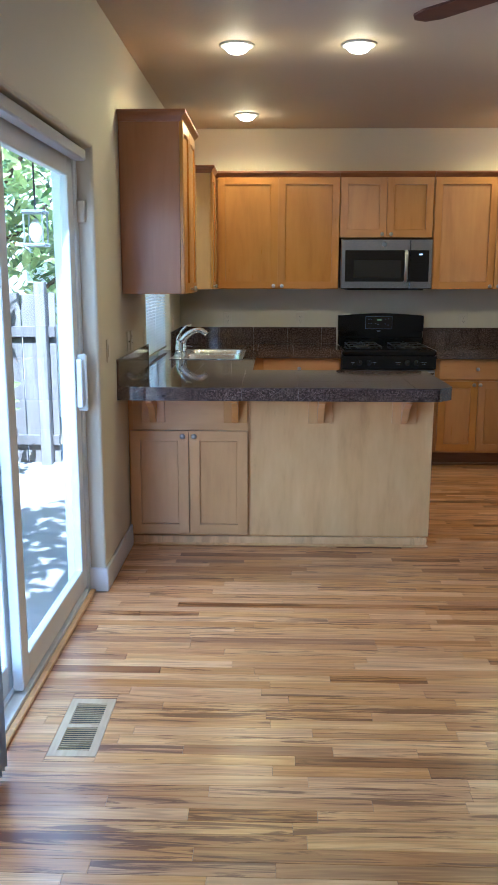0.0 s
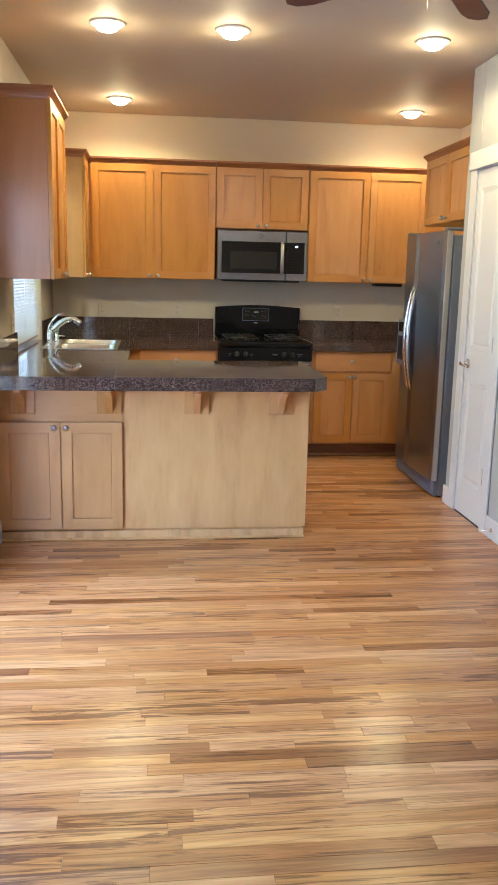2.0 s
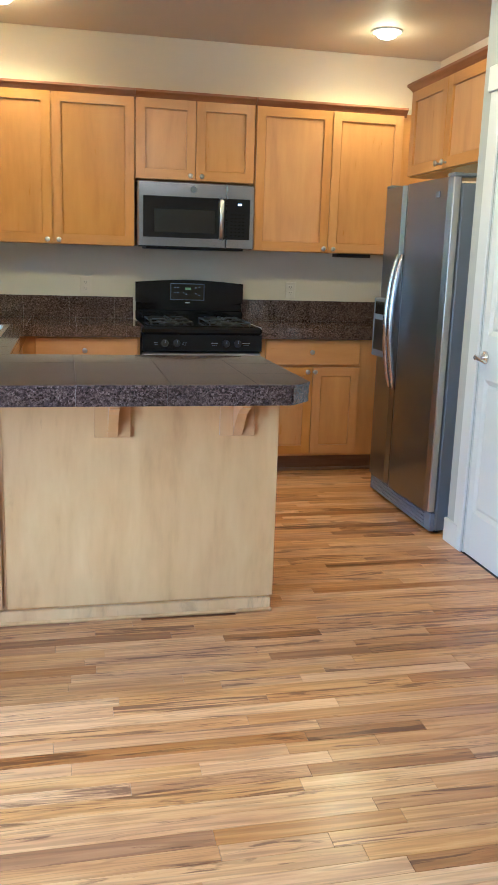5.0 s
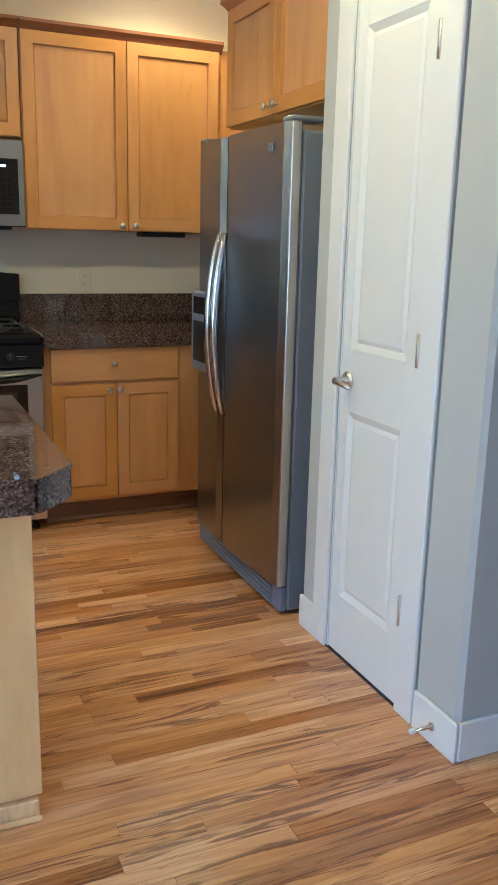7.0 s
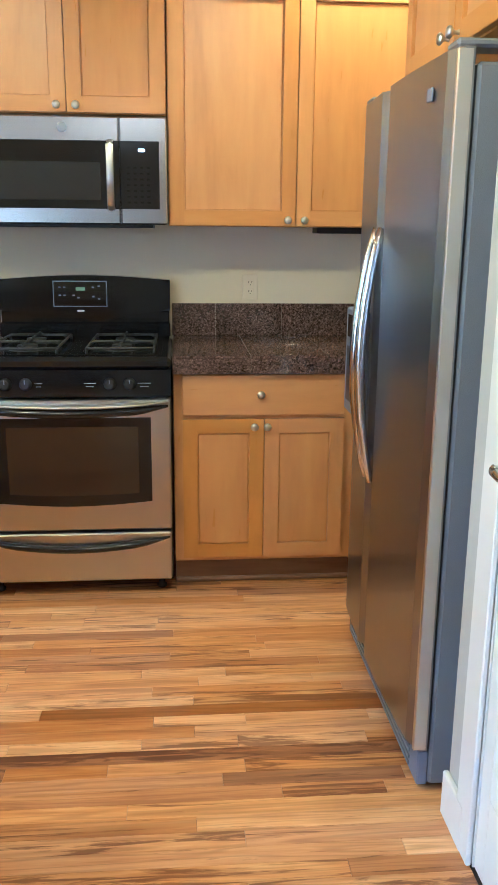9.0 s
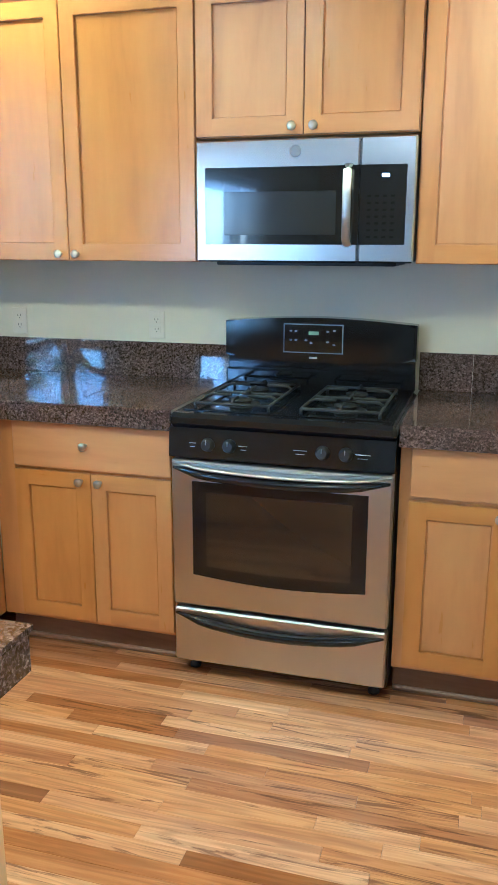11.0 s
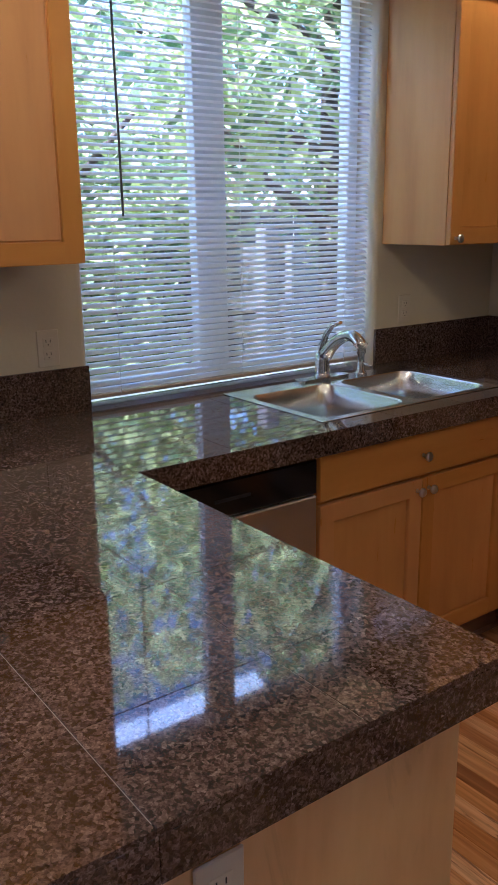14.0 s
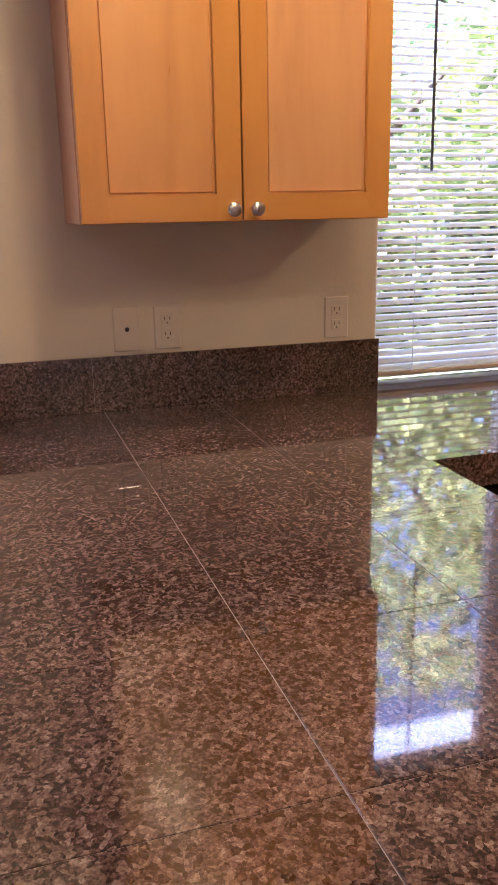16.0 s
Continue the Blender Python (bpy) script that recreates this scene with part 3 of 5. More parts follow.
# head rail and stacked vertical blinds
vb = thing("vertical_blind", "pale grey vertical blind stacked open beside the patio door", "blind", pose(WX, -5.41, 2.1))
# Rail takes the darker vane grey, which carries its backlit shade.
bbox("headrail", vb, VANE, -0.075, -0.020, -0.86, 1.83, -0.035, 0.015, 0.006)
for i in range(13):
    bm = bmesh.new()
    a = 0.35 + 0.06 * math.sin(i * 2.3)
    w = 0.044
    pts = []
    for s in (-1, -0.5, 0, 0.5, 1):
        bulge = 0.006 * (1 - s * s)
        pts.append((w * s * math.cos(a) - bulge * math.sin(a), w * s * math.sin(a) + bulge * math.cos(a)))
    back = [(x + 0.0012 * math.sin(a), y - 0.0012 * math.cos(a)) for x, y in pts[::-1]]
    prism(bm, pts + back, 2, -2.07, -0.036)
    part("vane", bm, VANE, vb, "", pose(-0.040, 0.27 - 0.026 * i, 0))

# ---- kitchen window with its blind ----
win = tagged(new("window_1"), "white vinyl two-pane window over the sink", "window", "", "structure")
bm = bmesh.new()
fx0, fx1 = WX - 0.17, WX - 0.11
box(bm, fx0, fx1, WY0 + 0.002, WY0 + 0.05, WZ0 + 0.03, WZ1 - 0.002, 0.003)
box(bm, fx0, fx1, WY1 - 0.05, WY1 - 0.002, WZ0 + 0.03, WZ1 - 0.002, 0.003)
box(bm, fx0, fx1, WY0 + 0.05, WY1 - 0.05, WZ0 + 0.03, WZ0 + 0.08, 0.003)
box(bm, fx0, fx1, WY0 + 0.05, WY1 - 0.05, WZ1 - 0.05, WZ1 - 0.002, 0.003)
part("window_frame", bm, VINYL, win)
bbox("mullion", win, VINYL, fx0 + 0.005, fx1 - 0.005, -1.505, -1.375, WZ0 + 0.08, WZ1 - 0.05, 0.003)
for a, b in ((WY0 + 0.05, -1.505), (-1.375, WY1 - 0.05)):
    g = bbox("pane", win, GLASS, fx0 + 0.025, fx0 + 0.032, a, b, WZ0 + 0.08, WZ1 - 0.05, 0.001)
    g.visible_shadow = False
hb = thing("horizontal_blind", "white aluminium mini blind lowered over the sink window", "blind", pose(WX - 0.045, (WY0 + WY1) / 2, WZ0))
hw = (WY1 - WY0) / 2 - 0.012
# White headrail; its dimness is put into a grey base colour.
bbox("headrail", hb, mat("headrail_dimmed", (0.30, 0.31, 0.32), 0.5), -0.02, 0.02, -hw, hw, WZ1 - WZ0 - 0.04, WZ1 - WZ0 - 0.004, 0.003)
bbox("bottom_rail", hb, mat("wood_bottom_rail", (0.45, 0.36, 0.28), 0.5), -0.014, 0.014, -hw, hw, 0.036, 0.050, 0.003)
sm = bmesh.new()
pr = []
for k in range(6):
    s = -1 + 2 * k / 5
    pr.append((0.0122 * s, 0.0025 * (1 - s * s) - 0.0062 * s))
prism(sm, pr + [(x, z - 0.0006) for x, z in pr[::-1]], 1, -hw, hw)
slat = mesh("slat", sm, BLIND)
z = 0.062
while z < WZ1 - WZ0 - 0.045:
    s = new("slat", slat)
    s.parent, s.location = hb, (0, 0, z)
    z += 0.0215
for y in (-hw + 0.12, 0.0, hw - 0.12):
    bm = bmesh.new()
    tube(bm, [(0.014, y, 0.045), (0.014, y, WZ1 - WZ0 - 0.04)], 0.0009, 5)
    part("ladder_cord", bm, BLIND, hb)
bm = bmesh.new()
tube(bm, [(0.022, -hw + 0.15, WZ1 - WZ0 - 0.05), (0.024, -hw + 0.155, 0.62)], 0.004, 8)
part("tilt_wand", bm, mat("clear_wand", (0.10, 0.10, 0.09), 0.3), hb, "thin dark tilt wand")
bm = bmesh.new()
box(bm, WX - 0.108, WX - 0.001, WY0 + 0.003, WY1 - 0.003, WZ0 + 0.0005, 0.977, 0.001)
struct("window_sill", bm, GRAN, "polished granite tile sill")

# ---- pantry door ----
pdoor = tagged(new("door_2"), "white two-panel closet door with chrome lever", "door", "", "structure")


def moulded_door(bm, y0, y1, z0, z1, x, th, panels):
    """A slab facing -x with sunk panels."""
    ys = sorted({y0, y1} | {p[0] for p in panels} | {p[1] for p in panels})
    box(bm, x + 0.012, x + th, y0, y1, z0, z1, 0.002)
    py0, py1 = panels[0][0], panels[0][1]
    box(bm, x, x + 0.0125, y0, py0, z0, z1, 0.0015)
    box(bm, x, x + 0.0125, py1, y1, z0, z1, 0.0015)
    zz = [z0] + [v for p in sorted(panels, key=lambda p: p[2]) for v in (p[2], p[3])] + [z1]
    for a, b in zip(zz[0::2], zz[1::2]):
        box(bm, x + 0.0003, x + 0.0125, py0 - 0.001, py1 + 0.001, a, b, 0.0012)
    for a, b, c, d in panels:
        s = 0.035
        q0 = [bm.verts.new((x + 0.001, y, z)) for y, z in ((a, c), (b, c), (b, d), (a, d))]
        q1 = [bm.verts.new((x + 0.010, y, z)) for y, z in ((a + s * 0.6, c + s * 0.6), (b - s * 0.6, c + s * 0.6), (b - s * 0.6, d - s * 0.6), (a + s * 0.6, d - s * 0.6))]
        q2 = [bm.verts.new((x + 0.005, y, z)) for y, z in ((a + s, c + s), (b - s, c + s), (b - s, d - s), (a + s, d - s))]
        for u, v in ((q0, q1), (q1, q2)):
            for i in range(4):
                bm.faces.new([u[i], u[(i + 1) % 4], v[(i + 1) % 4], v[i]])
        bm.faces.new(q2)


bm = bmesh.new()
moulded_door(bm, DY0 + 0.006, DY1 - 0.006, 0.006, DZ - 0.008, PX + 0.004, 0.035, [(-2.615, -2.305, 1.09, 2.060), (-2.615, -2.305, 0.225, 0.88)])
slab = part("door_slab", bm, WHITE, pdoor)
bm = bmesh.new()
m = pose(PX + 0.002, -2.300, 0.985, 0, -90, 0)
lathe(bm, [(0.032, 0.0), (0.032, 0.006), (0.026, 0.011), (0.012, 0.014), (0.011, 0.045), (0.014, 0.052), (0.008, 0.058)], 24, m)
tube(bm, [(PX - 0.048, -2.300, 0.985), (PX - 0.052, -2.325, 0.984), (PX - 0.050, -2.362, 0.979), (PX - 0.046, -2.392, 0.975)], [0.011, 0.010, 0.008, 0.006], 10)
part("door_handle", bm, CHROME, pdoor, "chrome lever handle")
for z in (0.33, 1.13, 1.95):
    bm = bmesh.new()
    tube(bm, [(PX - 0.004, DY0 + 0.014, z - 0.048), (PX - 0.004, DY0 + 0.014, z + 0.048)], 0.008, 8)
    part("hinge", bm, NICKEL, pdoor)


def casing(name, y0, y1, z0, z1, t=0.014):
    bm = bmesh.new()
    box(bm, PX - t, PX - 0.0005, y0, y1, z0, z1, 0.003)
    return struct(name, bm, WHITE, "white painted door casing")


casing("trim", DY1, DY1 + 0.09, 0.001, DZ)
casing("trim", DY0 - 0.09, DY0, 0.001, DZ)
casing("trim", DY0 - 0.105, DY1 + 0.105, DZ + 0.001, DZ + 0.11, 0.024)
bm = bmesh.new()
box(bm, PX + 0.0005, PX + 0.119, DY0 - 0.0, DY0 + 0.004, 0.001, DZ, 0.001)
box(bm, PX + 0.0005, PX + 0.119, DY1 - 0.004, DY1 + 0.0, 0.001, DZ, 0.001)
box(bm, PX + 0.0005, PX + 0.119, DY0 + 0.004, DY1 - 0.004, DZ - 0.004, DZ, 0.001)
part("door_jamb", bm, WHITE, pdoor)
ds = thing("door_stop", "small chrome door stop with white tip on the baseboard", "door stop", pose(PX - 0.016, -2.90, 0.06))
bm = bmesh.new()
lathe(bm, [(0.014, 0.0), (0.013, 0.004), (0.005, 0.012), (0.0045, 0.060)], 12, pose(0, 0, 0, 0, -90, 0))
part("stem", bm, CHROME, ds)
bm = bmesh.new()
lathe(bm, [(0.0075, 0.060), (0.0085, 0.066), (0.007, 0.076)], 12, pose(0, 0, 0, 0, -90, 0))
part("tip", bm, RUBBER, ds)

# ---- cabinets ----


def knob(parent, x, z, y=-0.020):
    bm = bmesh.new()
    lathe(bm, [(0.0075, 0.0), (0.006, 0.003), (0.005, 0.012), (0.010, 0.017), (0.0155, 0.022), (0.0160, 0.027), (0.012, 0.032), (0.004, 0.034)], 16, pose(x, y, z, 90, 0, 0))
    return part("knob", bm, NICKEL, parent, "round brushed nickel knob")


def shaker(parent, x0, x1, z0, z1, kx=None, kz=None, rail=0.058, y=-0.001, mats=None):
    bm = bmesh.new()
    t = 0.020
    xs, zs, ys = (x0, x0 + rail, x1 - rail, x1), (z0, z0 + rail, z1 - rail, z1), (y, y - t)
    g = [[[bm.verts.new((a, k, b)) for k in ys] for b in zs] for a in xs]
    for i in range(3):
        for j in range(3):
            if (i, j) == (1, 1):
                continue
            for k in (0, 1):
                bm.faces.new([g[i][j][k], g[i + 1][j][k], g[i + 1][j + 1][k], g[i][j + 1][k]]).material_index = int(i == 1)
    for i in range(3):
        for j, q in ((0, 0), (3, 0)):
            bm.faces.new([g[i][j][0], g[i + 1][j][0], g[i + 1][j][1], g[i][j][1]]).material_index = int(i == 1)
            bm.faces.new([g[j][i][0], g[j][i + 1][0], g[j][i + 1][1], g[j][i][1]])
    for a, b in (((1, 1), (2, 1)), ((1, 2), (2, 2)), ((1, 1), (1, 2)), ((2, 1), (2, 2))):
        bm.faces.new([g[a[0]][a[1]][0], g[b[0]][b[1]][0], g[b[0]][b[1]][1], g[a[0]][a[1]][1]]).material_index = int(a[1] == b[1])
    bmesh.ops.recalc_face_normals(bm, faces=bm.faces)
    es = [e for e in bm.edges if all(abs(v.co.y - (y - t)) < 1e-6 for v in e.verts) and e.calc_face_angle(0) > 1]
    bmesh.ops.bevel(bm, geom=es, offset=0.0018, segments=2, affect="EDGES")
    mats = mats or [M_V, M_H]
    d = part("door", bm, mats, parent, "maple shaker door")
    bm = bmesh.new()
    box(bm, x0 + rail - 0.004, x1 - rail + 0.004, y - 0.006, y - 0.002, z0 + rail - 0.004, z1 - rail + 0.004, 0.0005)
    box(bm, x0 + rail + 0.004, x1 - rail - 0.004, y - 0.010, y - 0.0055, z0 + rail + 0.004, z1 - rail - 0.004, 0.0015)
    part("panel", bm, mats[0], d)
    if kx is not None:
        knob(d, kx, kz, y - t)
    return d


def drawer(parent, x0, x1, z0, z1, kx=None, kz=None, name="drawer_front"):
    bm = bmesh.new()
    box(bm, x0, x1, -0.021, -0.001, z0, z1, 0.003)
    d = part(name, bm, M_H, parent, "flat maple drawer front")
    if kx is not None:
        knob(d, kx, kz, -0.021)
    return d


def carcass(parent, w, d, z0, z1, toe=True, toe_h=0.115, x0=0.0, skin=None):
    bm = bmesh.new()
    box(bm, x0, w, 0, d, z0, z1, 0.002)
    part("body", bm, skin or M_V, parent)
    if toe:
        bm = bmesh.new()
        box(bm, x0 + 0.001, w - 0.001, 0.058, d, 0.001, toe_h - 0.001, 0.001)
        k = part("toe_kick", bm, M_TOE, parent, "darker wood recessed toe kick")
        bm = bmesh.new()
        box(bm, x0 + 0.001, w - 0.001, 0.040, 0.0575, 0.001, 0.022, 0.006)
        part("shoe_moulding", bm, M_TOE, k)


BZ = 0.906
# base cabinets along the range wall
c = thing("base_cabinet", "maple base cabinet with drawer, beside the range", "cabinet", pose(0.6105, -0.612, 0), "kitchen cabinets")
carcass(c, 0.732, 0.609, 0.115, BZ)
drawer(c, 0.092, 0.716, 0.728, 0.898, 0.389, 0.822)
shaker(c, 0.092, 0.402, 0.135, 0.716, 0.366, 0.688)
shaker(c, 0.406, 0.716, 0.135, 0.716, 0.442, 0.688)
c = thing("base_cabinet", "maple base cabinet with drawer between range and refrigerator", "cabinet", pose(2.118, -0.612, 0), "kitchen cabinets")
carcass(c, 1.38, 0.609, 0.115, BZ)
drawer(c, 0.036, 0.686, 0.735, 0.898, 0.345, 0.822)
shaker(c, 0.036, 0.359, 0.135, 0.720, 0.320, 0.692)
shaker(c, 0.363, 0.686, 0.135, 0.720, 0.371, 0.692)
# left wall: local x runs away from the camera along the wall
c = thing("sink_cabinet", "maple sink base cabinet with false drawer front", "cabinet", pose(0.610, -1.622, 0, 0, 0, 90), "kitchen cabinets")
carcass(c, 1.0095, 0.655, 0.115, 0.77)
bbox("face_frame", c, M_H, 0.0, 1.0095, 0.0005, 0.02, 0.7705, BZ, 0.001)
drawer(c, 0.012, 0.905, 0.755, 0.898, 0.455, 0.822, "false_front")
shaker(c, 0.012, 0.457, 0.140, 0.742, 0.432, 0.705)
shaker(c, 0.461, 0.905, 0.140, 0.742, 0.486, 0.705)
dw = thing("dishwasher", "stainless dishwasher with black control panel", "dishwasher", pose(0.610, -2.232, 0, 0, 0, 90))
bbox("body", dw, BLACKM, 0.001, 0.607, 0.002, 0.60, 0.03, 0.900, 0.003)
bbox("control_panel", dw, BLACK, 0.004, 0.604, -0.030, 0.0015, 0.790, 0.898, 0.006, label="glossy black control panel")
bbox("door", dw, STEEL, 0.004, 0.604, -0.028, 0.0015, 0.130, 0.785, 0.005, label="brushed stainless door")
bbox("kick_plate", dw, BLACKM, 0.004, 0.604, 0.03, 0.05, 0.001, 0.125, 0.002)
bbox("logo_bar", dw, BLACKM, 0.24, 0.36, -0.0306, -0.0298, 0.838, 0.848, 0.0002)
# upper cabinets
UB, UT = 1.463, 2.383


def crown(parent, pts, closed=False):
    """Crown moulding along a path of (x, y) points at the cabinet tops, projecting to the path's right."""
    prof = [(0.0, -0.022), (0.008, -0.022), (0.012, -0.012), (0.022, 0.004), (0.034, 0.016), (0.038, 0.020), (0.038, 0.034), (0.0, 0.034)]
    bm = bmesh.new()
    rows = []
    n = len(pts)
    for i, p in enumerate(pts):
        p = Vector(p)
        d0 = (p - Vector(pts[i - 1])).normalized() if i else None
        d1 = (Vector(pts[i + 1]) - p).normalized() if i < n - 1 else None
        n0 = Vector((d0.y, -d0.x)) if d0 else None
        n1 = Vector((d1.y, -d1.x)) if d1 else None
        if n0 and n1:
            b = (n0 + n1).normalized()
            b = b / b.dot(n0)
        else:
            b = n0 or n1
        rows.append([bm.verts.new((p.x + b.x * o, p.y + b.y * o, UT + z)) for o, z in prof])
    for r, s in zip(rows, rows[1:]):
        for k in range(len(prof)):
            bm.faces.new([r[k], r[(k + 1) % len(prof)], s[(k + 1) % len(prof)], s[k]])
    bm.faces.new(rows[0])
    bm.faces.new(rows[-1][::-1])
    return part("crown", bm, M_CROWN, parent, "dark stained crown moulding")


c = thing("wall_cabinet", "maple two-door wall cabinet in the corner, closed", "cabinet", pose(0.0, -0.325, 0), "kitchen cabinets")
carcass(c, 1.329, 0.322, UB, UT, False, x0=WX + 0.003)
shaker(c, 0.318, 0.815, UB + 0.004, UT - 0.014, 0.782, UB + 0.026)
shaker(c, 0.819, 1.326, UB + 0.004, UT - 0.014, 0.853, UB + 0.026)
crown(c, [(0.278, -0.001), (1.329, -0.001)])
c = thing("wall_cabinet", "short maple two-door cabinet above the microwave", "cabinet", pose(1.331, -0.325, 0), "kitchen cabinets")
carcass(c, 0.773, 0.322, 1.885, UT, False)
shaker(c, 0.004, 0.384, 1.889, UT - 0.014, 0.350, 1.913)
shaker(c, 0.388, 0.769, 1.889, UT - 0.014, 0.424, 1.913)
crown(c, [(0.0, -0.001), (0.773, -0.001)])
c = thing("wall_cabinet", "maple two-door wall cabinet beside the refrigerator", "cabinet", pose(2.108, -0.325, 0), "kitchen cabinets")
carcass(c, 1.385, 0.322, UB, UT, False)
shaker(c, 0.006, 0.517, UB + 0.004, UT - 0.014, 0.484, UB + 0.026)
shaker(c, 0.521, 1.010, UB + 0.004, UT - 0.014, 0.552, UB + 0.026)
crown(c, [(0.0, -0.001), (1.03, -0.001)])
bbox("under_cabinet_box", c, BLACKM, 0.62, 0.86, 0.06, 0.18, UB - 0.025, UB - 0.001, 0.003, label="black under-cabinet fixture")
c = thing("wall_cabinet", "narrow maple wall cabinet between window and corner", "cabinet", pose(0.275, -0.700, 0, 0, 0, 90), "kitchen cabinets")
carcass(c, 0.352, 0.323, UB, UT, False, skin=M_PALE)
shaker(c, 0.004, 0.348, UB + 0.004, UT - 0.014, 0.034, UB + 0.026)
crown(c, [(0.0, 0.322), (0.0, -0.001), (0.350, -0.001)])
c = thing("wall_cabinet", "maple two-door wall cabinet hung above the peninsula", "cabinet", pose(0.275, -2.872, 0, 0, 0, 90), "kitchen cabinets")
carcass(c, 0.717, 0.323, UB, UT, False, skin=M_END)
shaker(c, 0.003, 0.356, UB + 0.001, UT - 0.014, 0.331, UB + 0.026)
shaker(c, 0.360, 0.714, UB + 0.001, UT - 0.014, 0.385, UB + 0.026)
crown(c, [(0.0, 0.322), (0.0, -0.001), (0.717, -0.001), (0.717, 0.322)])
c = thing("wall_cabinet", "maple two-door cabinet above the refrigerator", "cabinet", pose(2.88, -1.085, 0, 0, 0, -90), "kitchen cabinets")
carcass(c, 0.962, 0.619, 1.90, UT, False)
shaker(c, 0.006, 0.478, 1.905, UT - 0.014, 0.440, 1.935)
shaker(c, 0.482, 0.956, 1.905, UT - 0.014, 0.520, 1.935)
crown(c, [(0.0, 0.30), (0.0, -0.001), (0.962, -0.001)])

# ---- peninsula ----
PY0, PY1, PEND = -2.785, -2.270, 1.700
c = thing("peninsula_cabinet", "maple peninsula with two doors and a birch back panel", "cabinet", pose(WX, PY0, 0), "kitchen cabinets")
W = PEND - WX
bm = bmesh.new()
box(bm, 0.002, W, 0, PY1 - PY0, 0.062, BZ - 0.001, 0.002)
part("body", bm, M_PLY, c)
bm = bmesh.new()
box(bm, 0.002, W - 0.020, 0.010, PY1 - PY0 - 0.07, 0.001, 0.061, 0.001)
pk = part("toe_kick", bm, M_PLY, c, "pale wood base")
bbox("base_moulding", pk, M_PLY, 0.002, W - 0.010, -0.012, 0.0095, 0.001, 0.056, 0.003)
bbox("shoe_moulding", pk, M_PLY, 0.002, W - 0.004, -0.026, -0.0125, 0.001, 0.018, 0.006)
bm = bmesh.new()
box(bm, 0.002, 0.030, -0.004, -0.0005, 0.063, BZ - 0.002, 0.001, 0)
box(bm, 0.693, 0.705, -0.004, -0.0005, 0.063, BZ - 0.002, 0.001, 0)
box(bm, 0.030, 0.693, -0.0038, -0.0005, 0.690, BZ - 0.002, 0.001, 1)
part("face_frame", bm, [M_PALE, M_PALEH], c)
shaker(c, 0.012, 0.348, 0.074, 0.688, 0.318, 0.660, y=-0.006, mats=[M_PALE, M_PALEH])
shaker(c, 0.354, 0.690, 0.074, 0.688, 0.383, 0.660, y=-0.006, mats=[M_PALE, M_PALEH])
CB = (0.157, 0.630, 1.115, 1.590)
corb = bmesh.new()
box(corb, -0.068, 0.068, -0.018, -0.001, 0.735, BZ - 0.001, 0.002, 0)
prism(corb, [(-0.019, 0.738), (-0.019, BZ - 0.0015), (-0.190, BZ - 0.0015), (-0.190, BZ - 0.030), (-0.150, BZ - 0.042), (-0.105, BZ - 0.068), (-0.070, BZ - 0.105), (-0.042, 0.762)], 0, -0.018, 0.018, 0)
cm = mesh("corbel", corb, [M_PALE])
for i, x in enumerate(CB):
    o = new("corbel", cm)
    o.parent, o.location = c, (x - 0.01, -0.004, 0)
    tagged(o, "maple corbel bracket under the overhang")

# ---- countertop ----
CT = 0.978
CUT = 0.013


def rect_minus(r, h):
    x0, x1, y0, y1 = r
    a, b, c2, d = h
    if a >= x1 or b <= x0 or c2 >= y1 or d <= y0:
        return [r]
    out = []
    if a > x0:
        out.append((x0, a, y0, y1))
    if b < x1:
        out.append((b, x1, y0, y1))
    m0, m1 = max(a, x0), min(b, x1)
    if c2 > y0:
        out.append((m0, m1, y0, c2))
    if d < y1:
        out.append((m0, m1, d, y1))
    return out


SINK = (0.035, 0.565, -1.545, -0.700)
HOLE = (SINK[0] + 0.012, SINK[1] - 0.012, SINK[2] + 0.012, SINK[3] - 0.012)
CF = -3.10
CE = 1.735
PI = -2.235


def counter(name, label, slabs, tiles, cham=False, hole=None):
    top = thing(name, label, "countertop")
    bm = bmesh.new()
    for r in slabs:
        for q in (rect_minus(r, hole) if hole else [r]):
            if cham and q[1] > 1.7:
                prism(bm, [(q[0], q[2]), (q[1] - 0.078, q[2]), (q[1], q[2] + 0.085), (q[1], q[3]), (q[0], q[3])], 2, BZ + 0.0005, CT - 0.0016)
            else:
                box(bm, q[0], q[1], q[2], q[3], BZ + 0.0005, CT - 0.0016, 0.0002)
    part("substrate", bm, GROUT, top, "grouted tile bed")
    return top


def top_tiles(top, xs, ys, hole=None, cham=False):
    g = 0.0010
    for a, b in zip(xs, xs[1:]):
        for d, e in zip(ys, ys[1:]):
            for q in (rect_minus((a, b, d, e), hole) if hole else [(a, b, d, e)]):
                if q[1] - q[0] < 0.006 or q[3] - q[2] < 0.006:
                    continue
                bm = bmesh.new()
                if cham and abs(q[1] - CE) < 0.02 and abs(q[2] - CF) < 0.02:
                    x0, x1, y0, y1 = q[0] + g, q[1], q[2], q[3] - g
                    prism(bm, [(x0, y0), (x1 - 0.078, y0), (x1, y0 + 0.085), (x1, y1), (x0, y1)], 2, CT - 0.010, CT)
                else:
                    box(bm, q[0] + g, q[1] - g, q[2] + g, q[3] - g, CT - 0.010, CT, 0.0002)
                part("tile", bm, GRAN, top)


